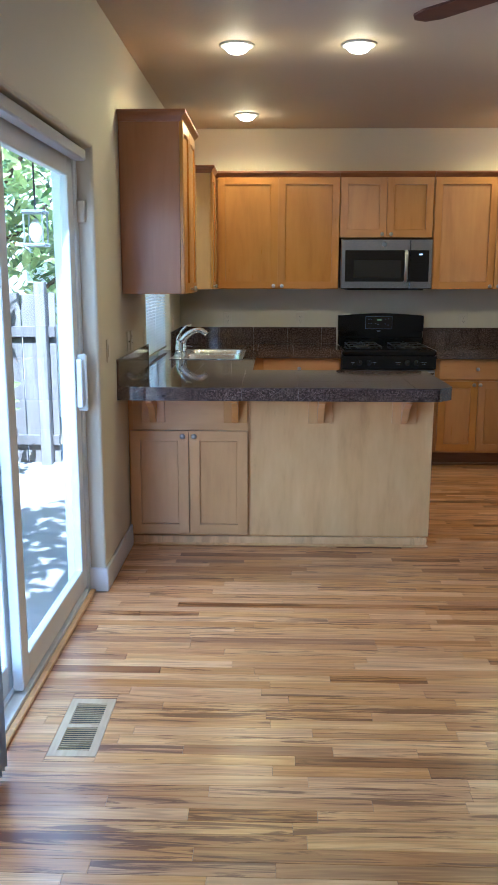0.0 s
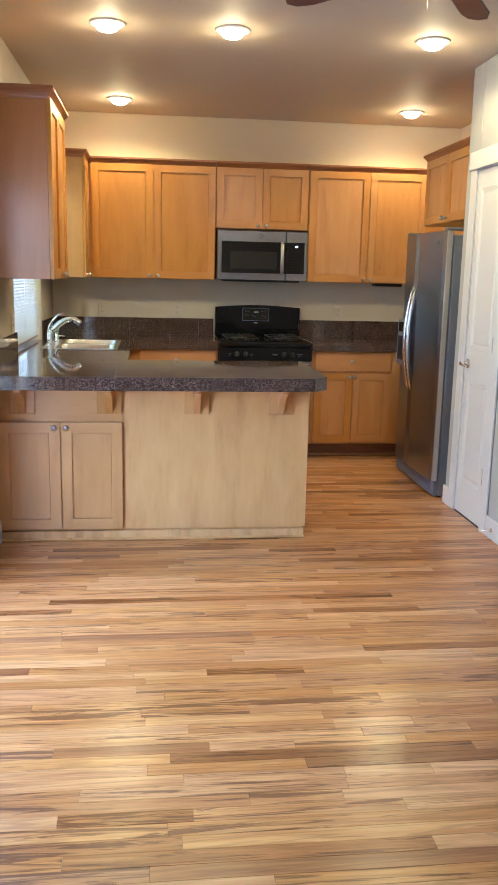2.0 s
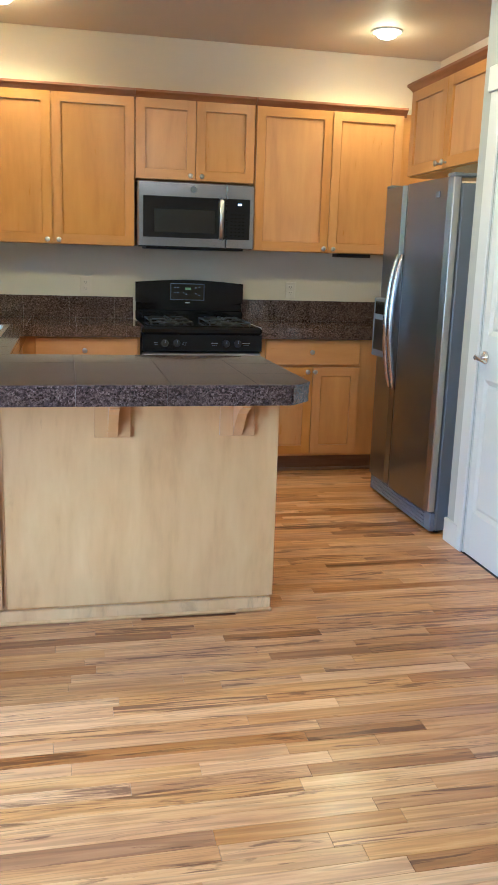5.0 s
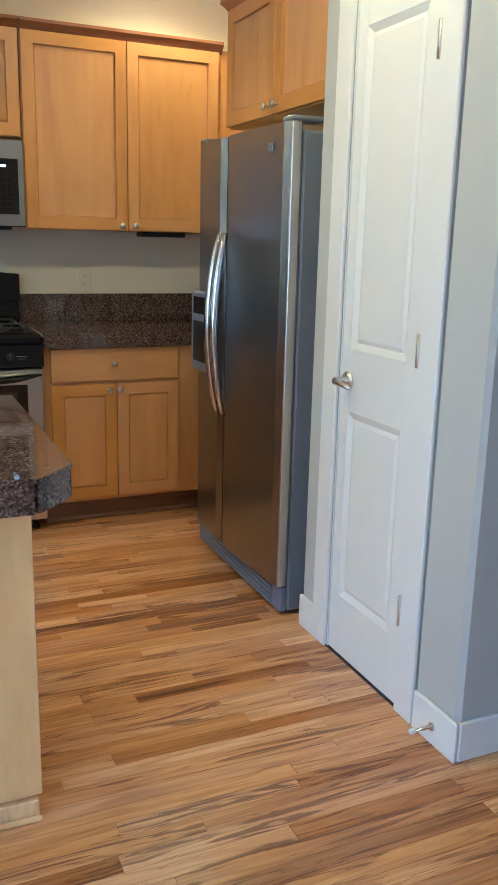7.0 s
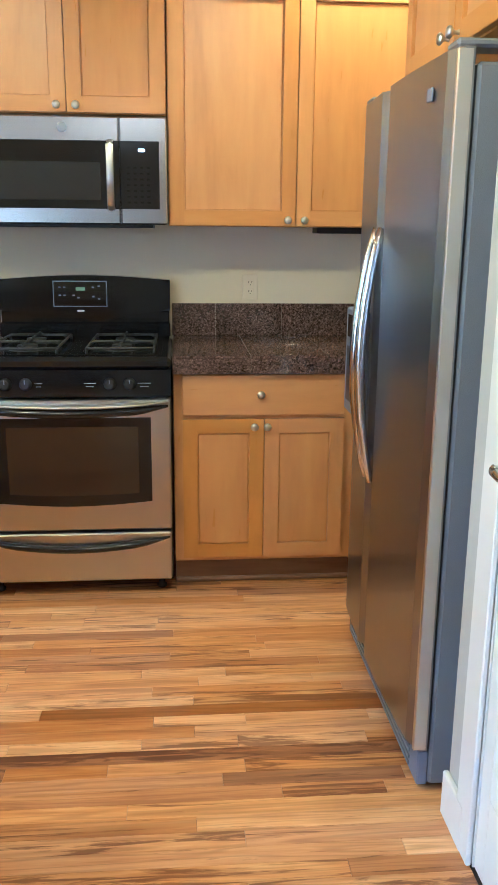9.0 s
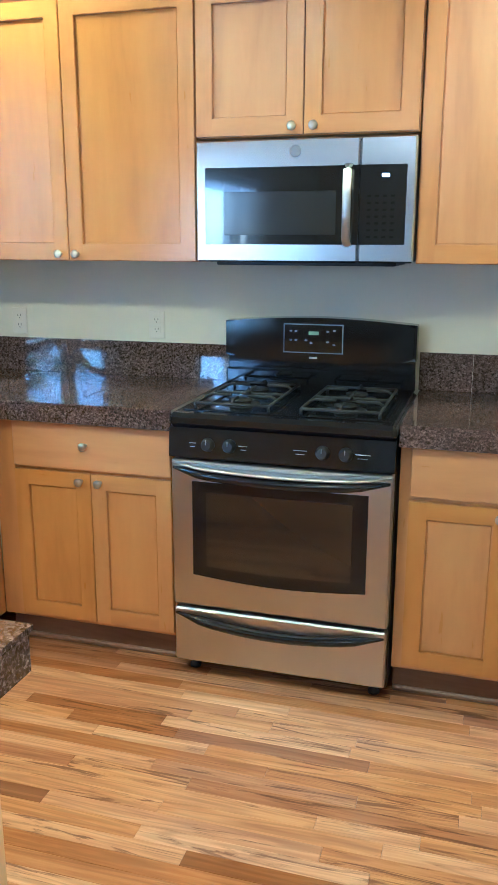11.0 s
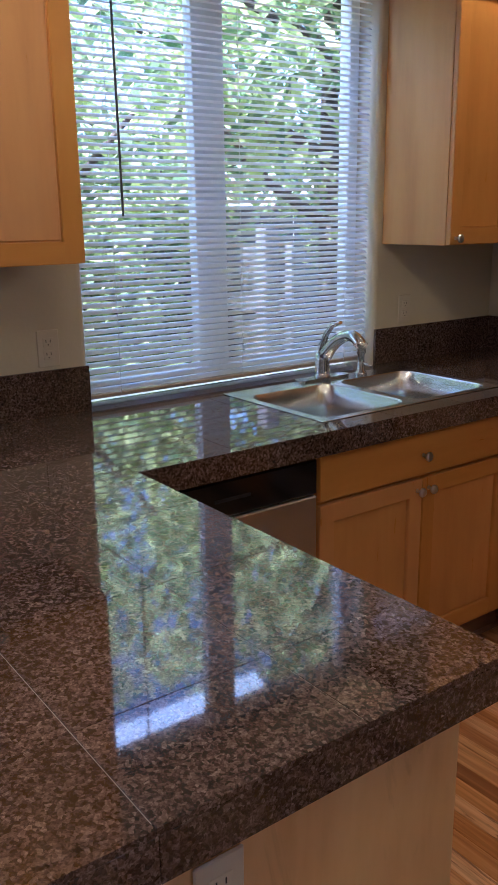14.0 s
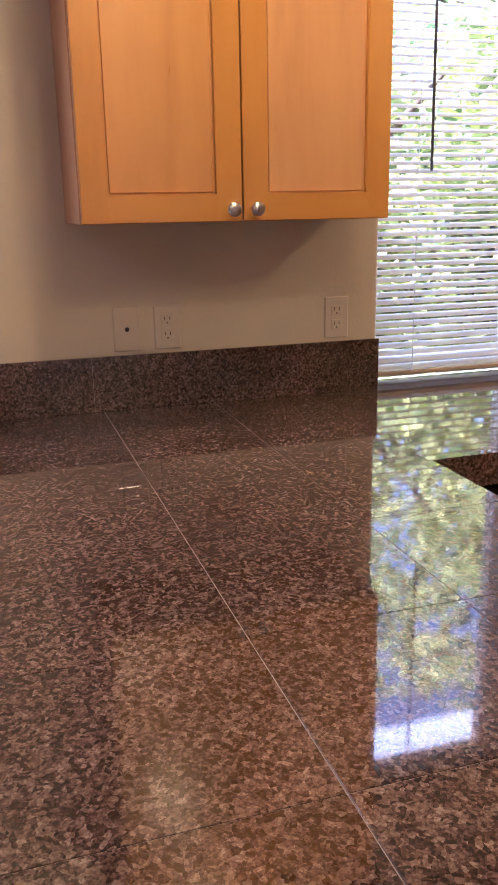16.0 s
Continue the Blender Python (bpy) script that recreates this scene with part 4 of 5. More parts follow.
def edge_tiles(top, p0, p1, out, step=0.304, first=None, z0=None, z1=None, th=0.0115):
    """A row of upright tiles from p0 to p1, proud towards out."""
    z0, z1 = (BZ if z0 is None else z0), (CT - 0.0103 if z1 is None else z1)
    p0, p1, out = Vector(p0), Vector(p1), Vector(out)
    L_ = (p1 - p0).length
    d = (p1 - p0) / L_
    s = 0.0
    while s < L_ - 1e-4:
        e = min(L_, s + (first if (first and s == 0) else step))
        if L_ - e < 0.03:
            e = L_
        a, b = p0 + d * (s + 0.0005), p0 + d * (e - 0.0005)
        bm = bmesh.new()
        ang = math.atan2(d.y, d.x)
        side = 1 if (Vector((-d.y, d.x)).dot(out) > 0) else -1
        box(bm, 0, (b - a).length, min(0, side * th), max(0, side * th), z0 + 0.0005, z1, 0.0006)
        part("edge_tile", bm, GRAN, top, "", Matrix.Translation((a.x, a.y, 0)) @ Matrix.Rotation(ang, 4, "Z"))
        s = e


LIP = 0.0115
XS = [WX + 0.001, 0.300, 0.612, 0.921, 1.238, 1.540, CE + LIP]
YS = [CF - LIP, -2.808, -2.505, PI]
top = counter("countertop", "polished brown granite tile countertop on peninsula and sink run", [(WX + 0.001, CE, CF, PI), (WX + 0.001, 0.645, PI, -0.002), (0.645, 1.343, -0.655, -0.002)], None, True, HOLE)
top_tiles(top, XS, YS, None, True)
bm = bmesh.new()
box(bm, 0.6565, CE + LIP, PI - 0.0015, PI + LIP, CT - 0.010, CT, 0.0002)
part("tile", bm, GRAN, top)
YB = [PI, -1.925, -1.620, -1.315, -1.010, -0.655 - LIP]
top_tiles(top, [WX + 0.001, 0.310, 0.645 + LIP], YB, HOLE)
top_tiles(top, [WX + 0.001, 0.310, 0.645 + LIP, 0.950, 1.343], [-0.655 - LIP, -0.350, -0.002])
edge_tiles(top, (WX + 0.001, CF), (CE - 0.078, CF), (0, -1), first=0.36)
edge_tiles(top, (CE - 0.078, CF), (CE, CF + 0.085), (1, -1))
edge_tiles(top, (CE, CF + 0.085), (CE, PI), (1, 0), first=0.21)
edge_tiles(top, (CE, PI), (0.645, PI), (0, 1))
edge_tiles(top, (0.645, PI), (0.645, -0.655), (1, 0))
edge_tiles(top, (0.645, -0.655), (1.343, -0.655), (0, -1))
top2 = counter("countertop", "polished brown granite tile countertop between range and refrigerator", [(2.117, RX - 0.002, -0.655, -0.002)], None)
top_tiles(top2, [2.117, 2.42, 2.725, 3.03, RX - 0.002], [-0.655 - LIP, -0.350, -0.002])
edge_tiles(top2, (2.117, -0.655), (RX - 0.002, -0.655), (0, -1))
SPZ = 1.124
sp = thing("backsplash", "polished granite tile backsplash against the walls", "backsplash")
edge_tiles(sp, (WX + 0.0005, CF + 0.002), (WX + 0.0005, WY0), (1, 0), 0.274, 0.266, CT, SPZ)
edge_tiles(sp, (WX + 0.0005, WY1 + 0.003), (WX + 0.0005, -0.013), (1, 0), 0.304, 0.2, CT, SPZ)
edge_tiles(sp, (WX + 0.002, -0.0005), (1.345, -0.0005), (0, -1), 0.304, 0.35, CT, SPZ)
edge_tiles(sp, (2.112, -0.0005), (RX - 0.002, -0.0005), (0, -1), 0.304, 0.2, CT, SPZ)

# ---- sink and tap ----
sink = thing("sink", "double-bowl stainless drop-in sink", "sink", pose((SINK[0] + SINK[1]) / 2, (SINK[2] + SINK[3]) / 2, CT))


def bowl_shape(bm, x0, x1, y0, y1, depth, r=0.055, n=6):
    """A rounded bowl open at the top, seen from inside."""
    def loop(inset, z, rr):
        pts = []
        for cx, cy, a0 in ((x1 - inset - rr, y1 - inset - rr, 0), (x0 + inset + rr, y1 - inset - rr, 90), (x0 + inset + rr, y0 + inset + rr, 180), (x1 - inset - rr, y0 + inset + rr, 270)):
            for k in range(n + 1):
                a = radians(a0 + 90 * k / n)
                pts.append(bm.verts.new((cx + rr * math.cos(a), cy + rr * math.sin(a), z)))
        return pts
    loops = [loop(0, 0.0028, r), loop(0.004, -0.002, r), loop(0.010, -depth * 0.5, r), loop(0.016, -depth + 0.03, r), loop(0.026, -depth + 0.008, r), loop(0.05, -depth, r * 0.8)]
    for a, b in zip(loops, loops[1:]):
        for i in range(len(a)):
            bm.faces.new([a[i], a[(i + 1) % len(a)], b[(i + 1) % len(a)], b[i]]).smooth = True
    bm.faces.new(loops[-1])
    return loops[0]


hx, hy = (SINK[1] - SINK[0]) / 2, (SINK[3] - SINK[2]) / 2
bx0, bx1 = -hx + 0.095, hx - 0.028
bowls = [(-hy + 0.03, -0.018), (0.018, hy - 0.03)]
bm = bmesh.new()
for a, b in ((-hx, bx0), (bx1, hx)):
    box(bm, a, b, -hy, hy, 0.0003, 0.003, 0.001)
for a, b in ((-hy, bowls[0][0]), (bowls[0][1], bowls[1][0]), (bowls[1][1], hy)):
    box(bm, bx0, bx1, a, b, 0.0003, 0.003, 0.0004)
for y0, y1 in bowls:
    for sx, sy in ((bx0, y0), (bx1, y0), (bx0, y1), (bx1, y1)):
        dx, dy = (1 if sx == bx0 else -1), (1 if sy == y0 else -1)
        fan = [(sx, sy)]
        for k in range(7):
            a = radians(90 * k / 6)
            fan.append((sx + dx * 0.055 * (1 - math.sin(a)), sy + dy * 0.055 * (1 - math.cos(a))))
        prism(bm, fan, 2, 0.0012, 0.0029)
part("rim", bm, SINKM, sink, "flat stainless rim")
for y0, y1 in bowls:
    bm = bmesh.new()
    bowl_shape(bm, bx0, bx1, y0, y1, 0.19)
    b = part("bowl", bm, SINKM, sink, "deep stainless bowl")
    bm = bmesh.new()
    lathe(bm, [(0.045, -0.1885), (0.043, -0.186), (0.03, -0.1875), (0.01, -0.188)], 20, pose((bx0 + bx1) / 2, (y0 + y1) / 2, 0))
    part("drain", bm, CHROME, b)
tap = thing("faucet", "chrome single-lever kitchen faucet with arched spout", "faucet", pose(0.060, -1.105, CT + 0.003))
bm = bmesh.new()
prism(bm, [(0.026 * math.cos(radians(t)), (0.10 if math.sin(radians(t)) > 0 else -0.10) + 0.026 * math.sin(radians(t))) for t in range(0, 360, 15)], 2, 0, 0.010)
part("base_plate", bm, CHROME, tap)
bm = bmesh.new()
lathe(bm, [(0.031, 0.010), (0.029, 0.03), (0.026, 0.075), (0.024, 0.10)], 20)
part("body", bm, CHROME, tap)
bm = bmesh.new()
pts, rad_ = [], []
for k in range(13):
    u = k / 12
    a = radians(200 - 165 * u)
    pts.append((0.015 + 0.20 * u ** 1.1, 0.0, 0.075 + 0.105 * math.sin(math.pi * min(1, u * 0.62 + 0.05)) - (0.02 * max(0, u - 0.8) / 0.2)))
    rad_.append(0.026 - 0.009 * u if u < 0.72 else 0.0215)
tube(bm, pts, rad_, 14)
part("spout", bm, CHROME, tap)
bm = bmesh.new()
tube(bm, [(0, 0, 0.095), (0.002, 0, 0.13), (0.022, 0, 0.175), (0.055, 0, 0.208), (0.098, 0, 0.222)], [0.022, 0.018, 0.013, 0.011, 0.008], 12, flat=0.75)
part("lever", bm, CHROME, tap)
spray = thing("soap_dispenser", "chrome pump beside the faucet", "soap dispenser", pose(0.085, -0.93, CT + 0.003))
bm = bmesh.new()
lathe(bm, [(0.024, 0), (0.022, 0.01), (0.014, 0.016), (0.013, 0.075), (0.018, 0.085), (0.017, 0.125), (0.008, 0.132)], 16)
part("pump", bm, CHROME, spray)
bm = bmesh.new()
tube(bm, [(0, 0, 0.040), (0.03, 0, 0.044), (0.060, 0, 0.038)], [0.007, 0.006, 0.005], 10)
part("nozzle", bm, CHROME, spray)

# ---- range ----
R0, R1 = 1.349, 2.111
RW = R1 - R0
rg = thing("range", "freestanding gas range, stainless with black cooktop", "range", pose(R0, 0, 0))
bbox("body", rg, BLACKM, 0.001, RW - 0.001, -0.640, -0.03, 0.045, 0.890, 0.004, label="black side panels")
bm = bmesh.new()
box(bm, -0.001, RW + 0.001, -0.698, -0.045, 0.930, 0.978, 0.014)
part("cooktop", bm, BLACK, rg, "black enamel cooktop")
bbox("cooktop_well", rg, BLACK, 0.035, RW - 0.035, -0.640, -0.10, 0.9785, 0.9815, 0.001)
bm = bmesh.new()
prism(bm, [(-0.641, 0.822), (-0.700, 0.828), (-0.690, 0.929), (-0.641, 0.929)], 0, 0.0005, RW - 0.0005)
cp = part("control_panel", bm, BLACK, rg, "black control panel with four knobs")
for x in (0.140, 0.215, 0.530, 0.605):
    bm = bmesh.new()
    m = pose(x, -0.694, 0.876, 86, 0, 0)
    lathe(bm, [(0.024, 0), (0.024, 0.004), (0.019, 0.007), (0.018, 0.022), (0.015, 0.025)], 20, m)
    k = part("knob", bm, BLACKM, cp, "black burner knob")
    bm = bmesh.new()
    box(bm, x - 0.0012, x + 0.0012, -0.7225, -0.7175, 0.880, 0.896, 0.0004)
    part("pointer", bm, GREYP, k)
for x, w in ((0.085, 0.025), (0.262, 0.03), (0.455, 0.045), (0.66, 0.05)):
    bm = bmesh.new()
    box(bm, x - w / 2, x + w / 2, -0.6970, -0.6950, 0.878, 0.8800, 0.0003)
    box(bm, x - w / 3, x + w / 3, -0.6978, -0.6958, 0.866, 0.8675, 0.0003)
    part("marking", bm, PRINT, cp)
bm = bmesh.new()
n = 16
outl = []
for k in range(n + 1):
    u = k / n
    outl.append((0.006 + (RW - 0.012) * u, 1.232 + 0.020 * math.sin(math.pi * u)))
for k in range(n + 1):
    u = 1 - k / n
    outl.append((0.006 + (RW - 0.012) * u, 1.098 - 0.020 * math.sin(math.pi * u)))
prism(bm, outl, 1, -0.095, -0.020)
bmesh.ops.bevel(bm, geom=[e for e in bm.edges if abs(e.verts[0].co.y + 0.095) < 1e-5 and abs(e.verts[1].co.y + 0.095) < 1e-5], offset=0.010, segments=2, affect="EDGES")
bg = part("backguard", bm, BLACK, rg, "curved glossy black backguard")
bbox("backguard_base", rg, BLACK, 0.010, RW - 0.010, -0.065, -0.020, 0.975, 1.095, 0.005)
bbox("backguard_step", rg, BLACK, 0.006, RW - 0.006, -0.085, -0.0655, 0.979, 1.045, 0.006)
bm = bmesh.new()
box(bm, 0.245, 0.480, -0.098, -0.0955, 1.115, 1.228, 0.001)
part("display_bezel", bm, GREYP, bg)
bbox("display_panel", bg, DARKGLASS, 0.249, 0.476, -0.100, -0.0975, 1.119, 1.224, 0.001)
bbox("clock_digits", bg, mat("green_digits", (0.16, 0.26, 0.13), 0.4, emit=0.02), 0.345, 0.385, -0.1006, -0.0998, 1.186, 1.200, 0.0003)
for i, (x, z) in enumerate([(0.275, 1.20), (0.295, 1.20), (0.275, 1.165), (0.295, 1.165), (0.335, 1.165), (0.355, 1.155), (0.42, 1.20), (0.445, 1.205), (0.42, 1.16), (0.445, 1.15)]):
    bbox("button_mark", bg, GREYP, x - 0.005, x + 0.005, -0.1006, -0.0998, z - 0.003, z + 0.003, 0.0003)
bbox("maker_plate", bg, PRINT, 0.348, 0.378, -0.0972, -0.0945, 1.094, 1.101, 0.0003)
for cx in (0.195, 0.567):
    bm = bmesh.new()
    y0, y1, w = -0.610, -0.160, 0.130
    r = 0.0055
    zt = 1.012
    corners = [(cx - w, y0), (cx + w, y0), (cx + w, y1), (cx - w, y1)]
    for i in range(4):
        a, b = corners[i], corners[(i + 1) % 4]
        tube(bm, [(*a, zt - 0.012), (*b, zt - 0.012)], r, 6)
        tube(bm, [(*a, 0.981), (*a, zt - 0.012)], r, 6)
    tube(bm, [(cx - w, (y0 + y1) / 2, zt - 0.012), (cx + w, (y0 + y1) / 2, zt - 0.012)], r, 6)
    for cy in (y0 + 0.112, y1 - 0.112):
        for dx, dy in ((1, 0), (-1, 0), (0, 1), (0, -1)):
            e = (cx + dx * w, cy + dy * 0.112)
            s = (cx + dx * 0.035, cy + dy * 0.035)
            tube(bm, [(*e, zt - 0.012), (e[0] - dx * 0.02, e[1] - dy * 0.02, zt), (*s, zt)], r, 6)
    part("grate", bm, IRON, rg, "black cast iron double grate")
    for cy in (y0 + 0.112, y1 - 0.112):
        bm = bmesh.new()
        lathe(bm, [(0.075, 0.9812), (0.060, 0.9825), (0.034, 0.983), (0.034, 0.992), (0.041, 0.994), (0.040, 1.000), (0.01, 1.002)], 24, pose(cx, cy, 0))
        part("burner", bm, BLACKM, rg)


def bowed(bm, x0, x1, z_end, z_mid, y, th, yh, n=16, mi=0):
    """A handle that bows down in the middle, height th, depth yh, with tapered ends."""
    rows = []
    for k in range(n + 1):
        u = k / n
        q = math.sin(math.pi * u)
        x = x0 + (x1 - x0) * u
        z = z_end + (z_mid - z_end) * q
        f = 0.35 + 0.65 * min(1, q * 2.2)
        yy = y - yh * min(1, q * 2.0 + 0.15)
        h = th * f
        rows.append([bm.verts.new((x, y, z - h / 2)), bm.verts.new((x, yy + 0.006, z - h / 2)), bm.verts.new((x, yy, z - h * 0.2)), bm.verts.new((x, yy, z + h * 0.2)), bm.verts.new((x, yy + 0.008, z + h / 2)), bm.verts.new((x, y, z + h / 2))])
    for a, b in zip(rows, rows[1:]):
        for i in range(6):
            f = bm.faces.new([a[i], a[(i + 1) % 6], b[(i + 1) % 6], b[i]])
            f.smooth, f.material_index = True, mi
    bm.faces.new(rows[0])
    bm.faces.new(rows[-1][::-1])


bm = bmesh.new()
box(bm, 0.004, RW - 0.004, -0.690, -0.6405, 0.285, 0.817, 0.006)
od = part("oven_door", bm, STEEL, rg, "brushed stainless oven door")
bm = bmesh.new()
outl = [(0.080, 0.744), (RW - 0.080, 0.744)]
for k in range(13):
    u = 1 - k / 12
    outl.append((0.080 + (RW - 0.160) * u, 0.405 - 0.018 * math.sin(math.pi * u)))
prism(bm, outl, 1, -0.6930, -0.6885)
part("window_border", bm, BLACK, od, "black glass border")
bm = bmesh.new()
outl = [(0.130, 0.708), (RW - 0.130, 0.708)]
for k in range(13):
    u = 1 - k / 12
    outl.append((0.130 + (RW - 0.26) * u, 0.440 - 0.008 * math.sin(math.pi * u)))
prism(bm, outl, 1, -0.6942, -0.6925)
part("oven_window", bm, BROWNGLASS, od, "dark oven window glass")
bm = bmesh.new()
bowed(bm, 0.012, RW - 0.012, 0.788, 0.765, -0.6895, 0.028, 0.050)
part("door_handle", bm, BLACK, od, "black bowed handle")
bm = bmesh.new()
bowed(bm, 0.010, RW - 0.010, 0.806, 0.790, -0.6898, 0.012, 0.046)
part("handle_cap", bm, STEEL, od, "stainless handle top")
bm = bmesh.new()
box(bm, 0.006, RW - 0.006, -0.690, -0.6405, 0.068, 0.272, 0.006)
dr = part("storage_drawer", bm, STEEL, rg, "brushed stainless storage drawer")
bm = bmesh.new()
bowed(bm, 0.012, RW - 0.012, 0.252, 0.212, -0.6895, 0.026, 0.035)
part("drawer_handle", bm, BLACK, dr, "black bowed pull")
for x, y in ((0.05, -0.60), (RW - 0.05, -0.60), (0.05, -0.10), (RW - 0.05, -0.10)):
    bm = bmesh.new()
    lathe(bm, [(0.020, 0.001), (0.021, 0.012), (0.013, 0.018), (0.012, 0.060)], 14, pose(x, y, 0))
    part("foot", bm, BLACKM, rg)

# ---- microwave ----
mw = thing("microwave", "stainless over-the-range microwave with black glass door", "microwave", pose(1.344, 0, 0))
MWW, MB, MT = 0.760, 1.466, 1.872
bbox("body", mw, FSIDE, 0.002, MWW - 0.002, -0.352, -0.002, MB + 0.004, MT - 0.002, 0.003)
bbox("vent_base", mw, BLACKM, 0.06, MWW - 0.06, -0.34, -0.03, MB - 0.012, MB + 0.0035, 0.003)
bm = bmesh.new()
dx = MWW * 0.755
box(bm, 0.0, dx, -0.385, -0.3525, MB, MT, 0.006)
md = part("door", bm, STEELM, mw, "brushed stainless door frame")
bbox("door_glass", md, DARKGLASS, 0.035, dx + 0.0, -0.3875, -0.3845, MB + 0.060, MT - 0.090, 0.002, label="glossy black glass")
bbox("mesh_window", md, MESHG, 0.105, dx - 0.075, -0.3890, -0.3873, MB + 0.092, MT - 0.170, 0.001, label="perforated viewing window")
bm = bmesh.new()
for k in range(1):
    tube(bm, [(dx - 0.035, -0.386, MT - 0.092), (dx - 0.035, -0.415, MT - 0.105), (dx - 0.035, -0.418, (MB + MT) / 2), (dx - 0.035, -0.415, MB + 0.075), (dx - 0.035, -0.386, MB + 0.060)], 0.0145, 12, flat=0.6)
part("door_handle", bm, STEEL, md, "polished vertical bar handle")
bm = bmesh.new()
lathe(bm, [(0.020, 0.0), (0.019, 0.0018), (0.015, 0.002)], 24, pose(MWW * 0.47, -0.385, MT - 0.042, 90, 0, 0))
part("badge", bm, STEELV, md, "round metal badge")
bm = bmesh.new()
box(bm, dx + 0.002, MWW, -0.385, -0.3525, MB, MT, 0.006)
mc = part("control_side", bm, STEELM, mw, "brushed stainless control side")
bbox("control_glass", mc, DARKGLASS, dx + 0.003, MWW - 0.030, -0.3875, -0.3845, MB + 0.060, MT - 0.090, 0.002)
bbox("clock_display", mc, DISPLAY, dx + 0.075, dx + 0.100, -0.3882, -0.3873, MT - 0.130, MT - 0.118, 0.0003)
bmk = bmesh.new()
box(bmk, -0.006, 0.006, -0.0004, 0.0003, -0.003, 0.003, 0.0002)
mk = mesh("key_mark", bmk, mat("key_print", (0.011, 0.011, 0.012), 0.10))
for i in range(7):
    for j in range(4):
        o = new("key_mark", mk)
        o.parent, o.location = mc, (dx + 0.035 + 0.026 * j, -0.3878, MB + 0.085 + 0.022 * i)

# ---- refrigerator ----
fr = thing("refrigerator", "stainless side-by-side refrigerator with curved handles", "refrigerator", pose(2.715, -1.065, 0, 0, 0, -90))
FW, FSPLIT = 0.912, 0.335
bbox("body", fr, FSIDE, 0.006, FW - 0.006, 0.075, 0.76, 0.018, 1.800, 0.008, label="grey textured cabinet sides")


def fridge_door(name, x0, x1, label):
    bm = bmesh.new()
    n = 10
    outl = [(x1 - 0.0, 0.066), (x0 + 0.0, 0.066)]
    for k in range(n + 1):
        u = k / n
        e = min(u, 1 - u)
        bulge = 0.016 * math.sin(math.pi * (x0 + (x1 - x0) * u) / FW)
        y = 0.026 - bulge + (0.018 if k in (0, n) else 0)
        outl.append((x0 + (x1 - x0) * u, y))
    prism(bm, outl, 2, 0.125, 1.828)
    return part(name, bm, STEELV, fr, label)


fd = fridge_door("freezer_door", 0.002, FSPLIT - 0.004, "tall brushed stainless freezer door")
rd = fridge_door("fridge_door", FSPLIT + 0.004, FW - 0.002, "tall brushed stainless refrigerator door")
for x0, x1 in ((FW - 0.016, FW - 0.0015),):
    bbox("door_edge_trim", rd, NICKEL, x0, x1, 0.028, 0.064, 0.127, 1.826, 0.003)
for par, x in ((fd, FSPLIT - 0.032), (rd, FSPLIT + 0.034)):
    bm = bmesh.new()
    pts, rr = [], []
    for k in range(17):
        u = k / 16
        q = math.sin(math.pi * u)
        pts.append((x, 0.012 - 0.050 * q ** 0.8, 0.700 + 0.755 * u))
        rr.append(0.011 + 0.007 * q)
    tube(bm, pts, rr, 12)
    part("door_handle", bm, CHROME, par, "curved satin bar handle")
bbox("dispenser", fd, GREYP, 0.030, 0.262, -0.012, 0.022, 0.86, 1.205, 0.006, label="grey ice and water dispenser")
bbox("dispenser_recess", fd, BLACKM, 0.060, 0.235, -0.0135, -0.0115, 0.90, 1.08, 0.003)
bbox("dispenser_controls", fd, DARKGLASS, 0.060, 0.235, -0.0135, -0.0115, 1.11, 1.185, 0.002)
bbox("badge", rd, GREYP, FW - 0.165, FW - 0.125, 0.0105, 0.016, 1.735, 1.765, 0.002, label="small square badge")
for x in (0.04, FW - 0.06):
    bbox("hinge_cover", fr, FSIDE, x - 0.03, x + 0.045, 0.03, 0.16, 1.829, 1.848, 0.006)
bm = bmesh.new()
box(bm, 0.01, FW - 0.01, 0.045, 0.0745, 0.016, 0.118, 0.004)
for k in range(4):
    box(bm, 0.06, FW - 0.08, 0.040, 0.0455, 0.030 + 0.02 * k, 0.040 + 0.02 * k, 0.001)
part("kick_grille", bm, GREYP, fr, "blue-grey ribbed kick grille")
for x in (0.05, FW - 0.05):
    bm = bmesh.new()
    lathe(bm, [(0.016, 0.001), (0.016, 0.017)], 12, pose(x, 0.10, 0))
    part("foot", bm, BLACKM, fr)

# ---- recessed lights ----
CANS = [(0.570, -2.577), (1.242, -2.577), (2.365, -2.577), (0.560, -0.610), (2.860, -0.610)]
for x, y in CANS:
    rl = thing("recessed_light", "recessed ceiling downlight, lit, with white trim ring", "ceiling light", pose(x, y, CZ), "recessed ceiling lights")
    bm = bmesh.new()
    lathe(bm, [(0.098, -0.001), (0.096, -0.008), (0.074, -0.010), (0.070, -0.001)], 32)
    part("trim_ring", bm, WHITE, rl, "white metal ring")
    bm = bmesh.new()
    lathe(bm, [(0.066, -0.0005), (0.064, -0.020), (0.050, -0.036), (0.025, -0.045), (0.004, -0.048)], 24)
    part("bulb", bm, BULB, rl, "warm glowing bulb face")
    lamp("can_lamp", "SPOT", look((x, y, CZ - 0.07), (x, y, 0)), 2.7, (1.0, 0.755, 0.27), 0.05, None, 160)
    lamp("can_glow", "POINT", pose(x, y, CZ - 0.11), 0.34, (1.0, 0.73, 0.24), 0.04)

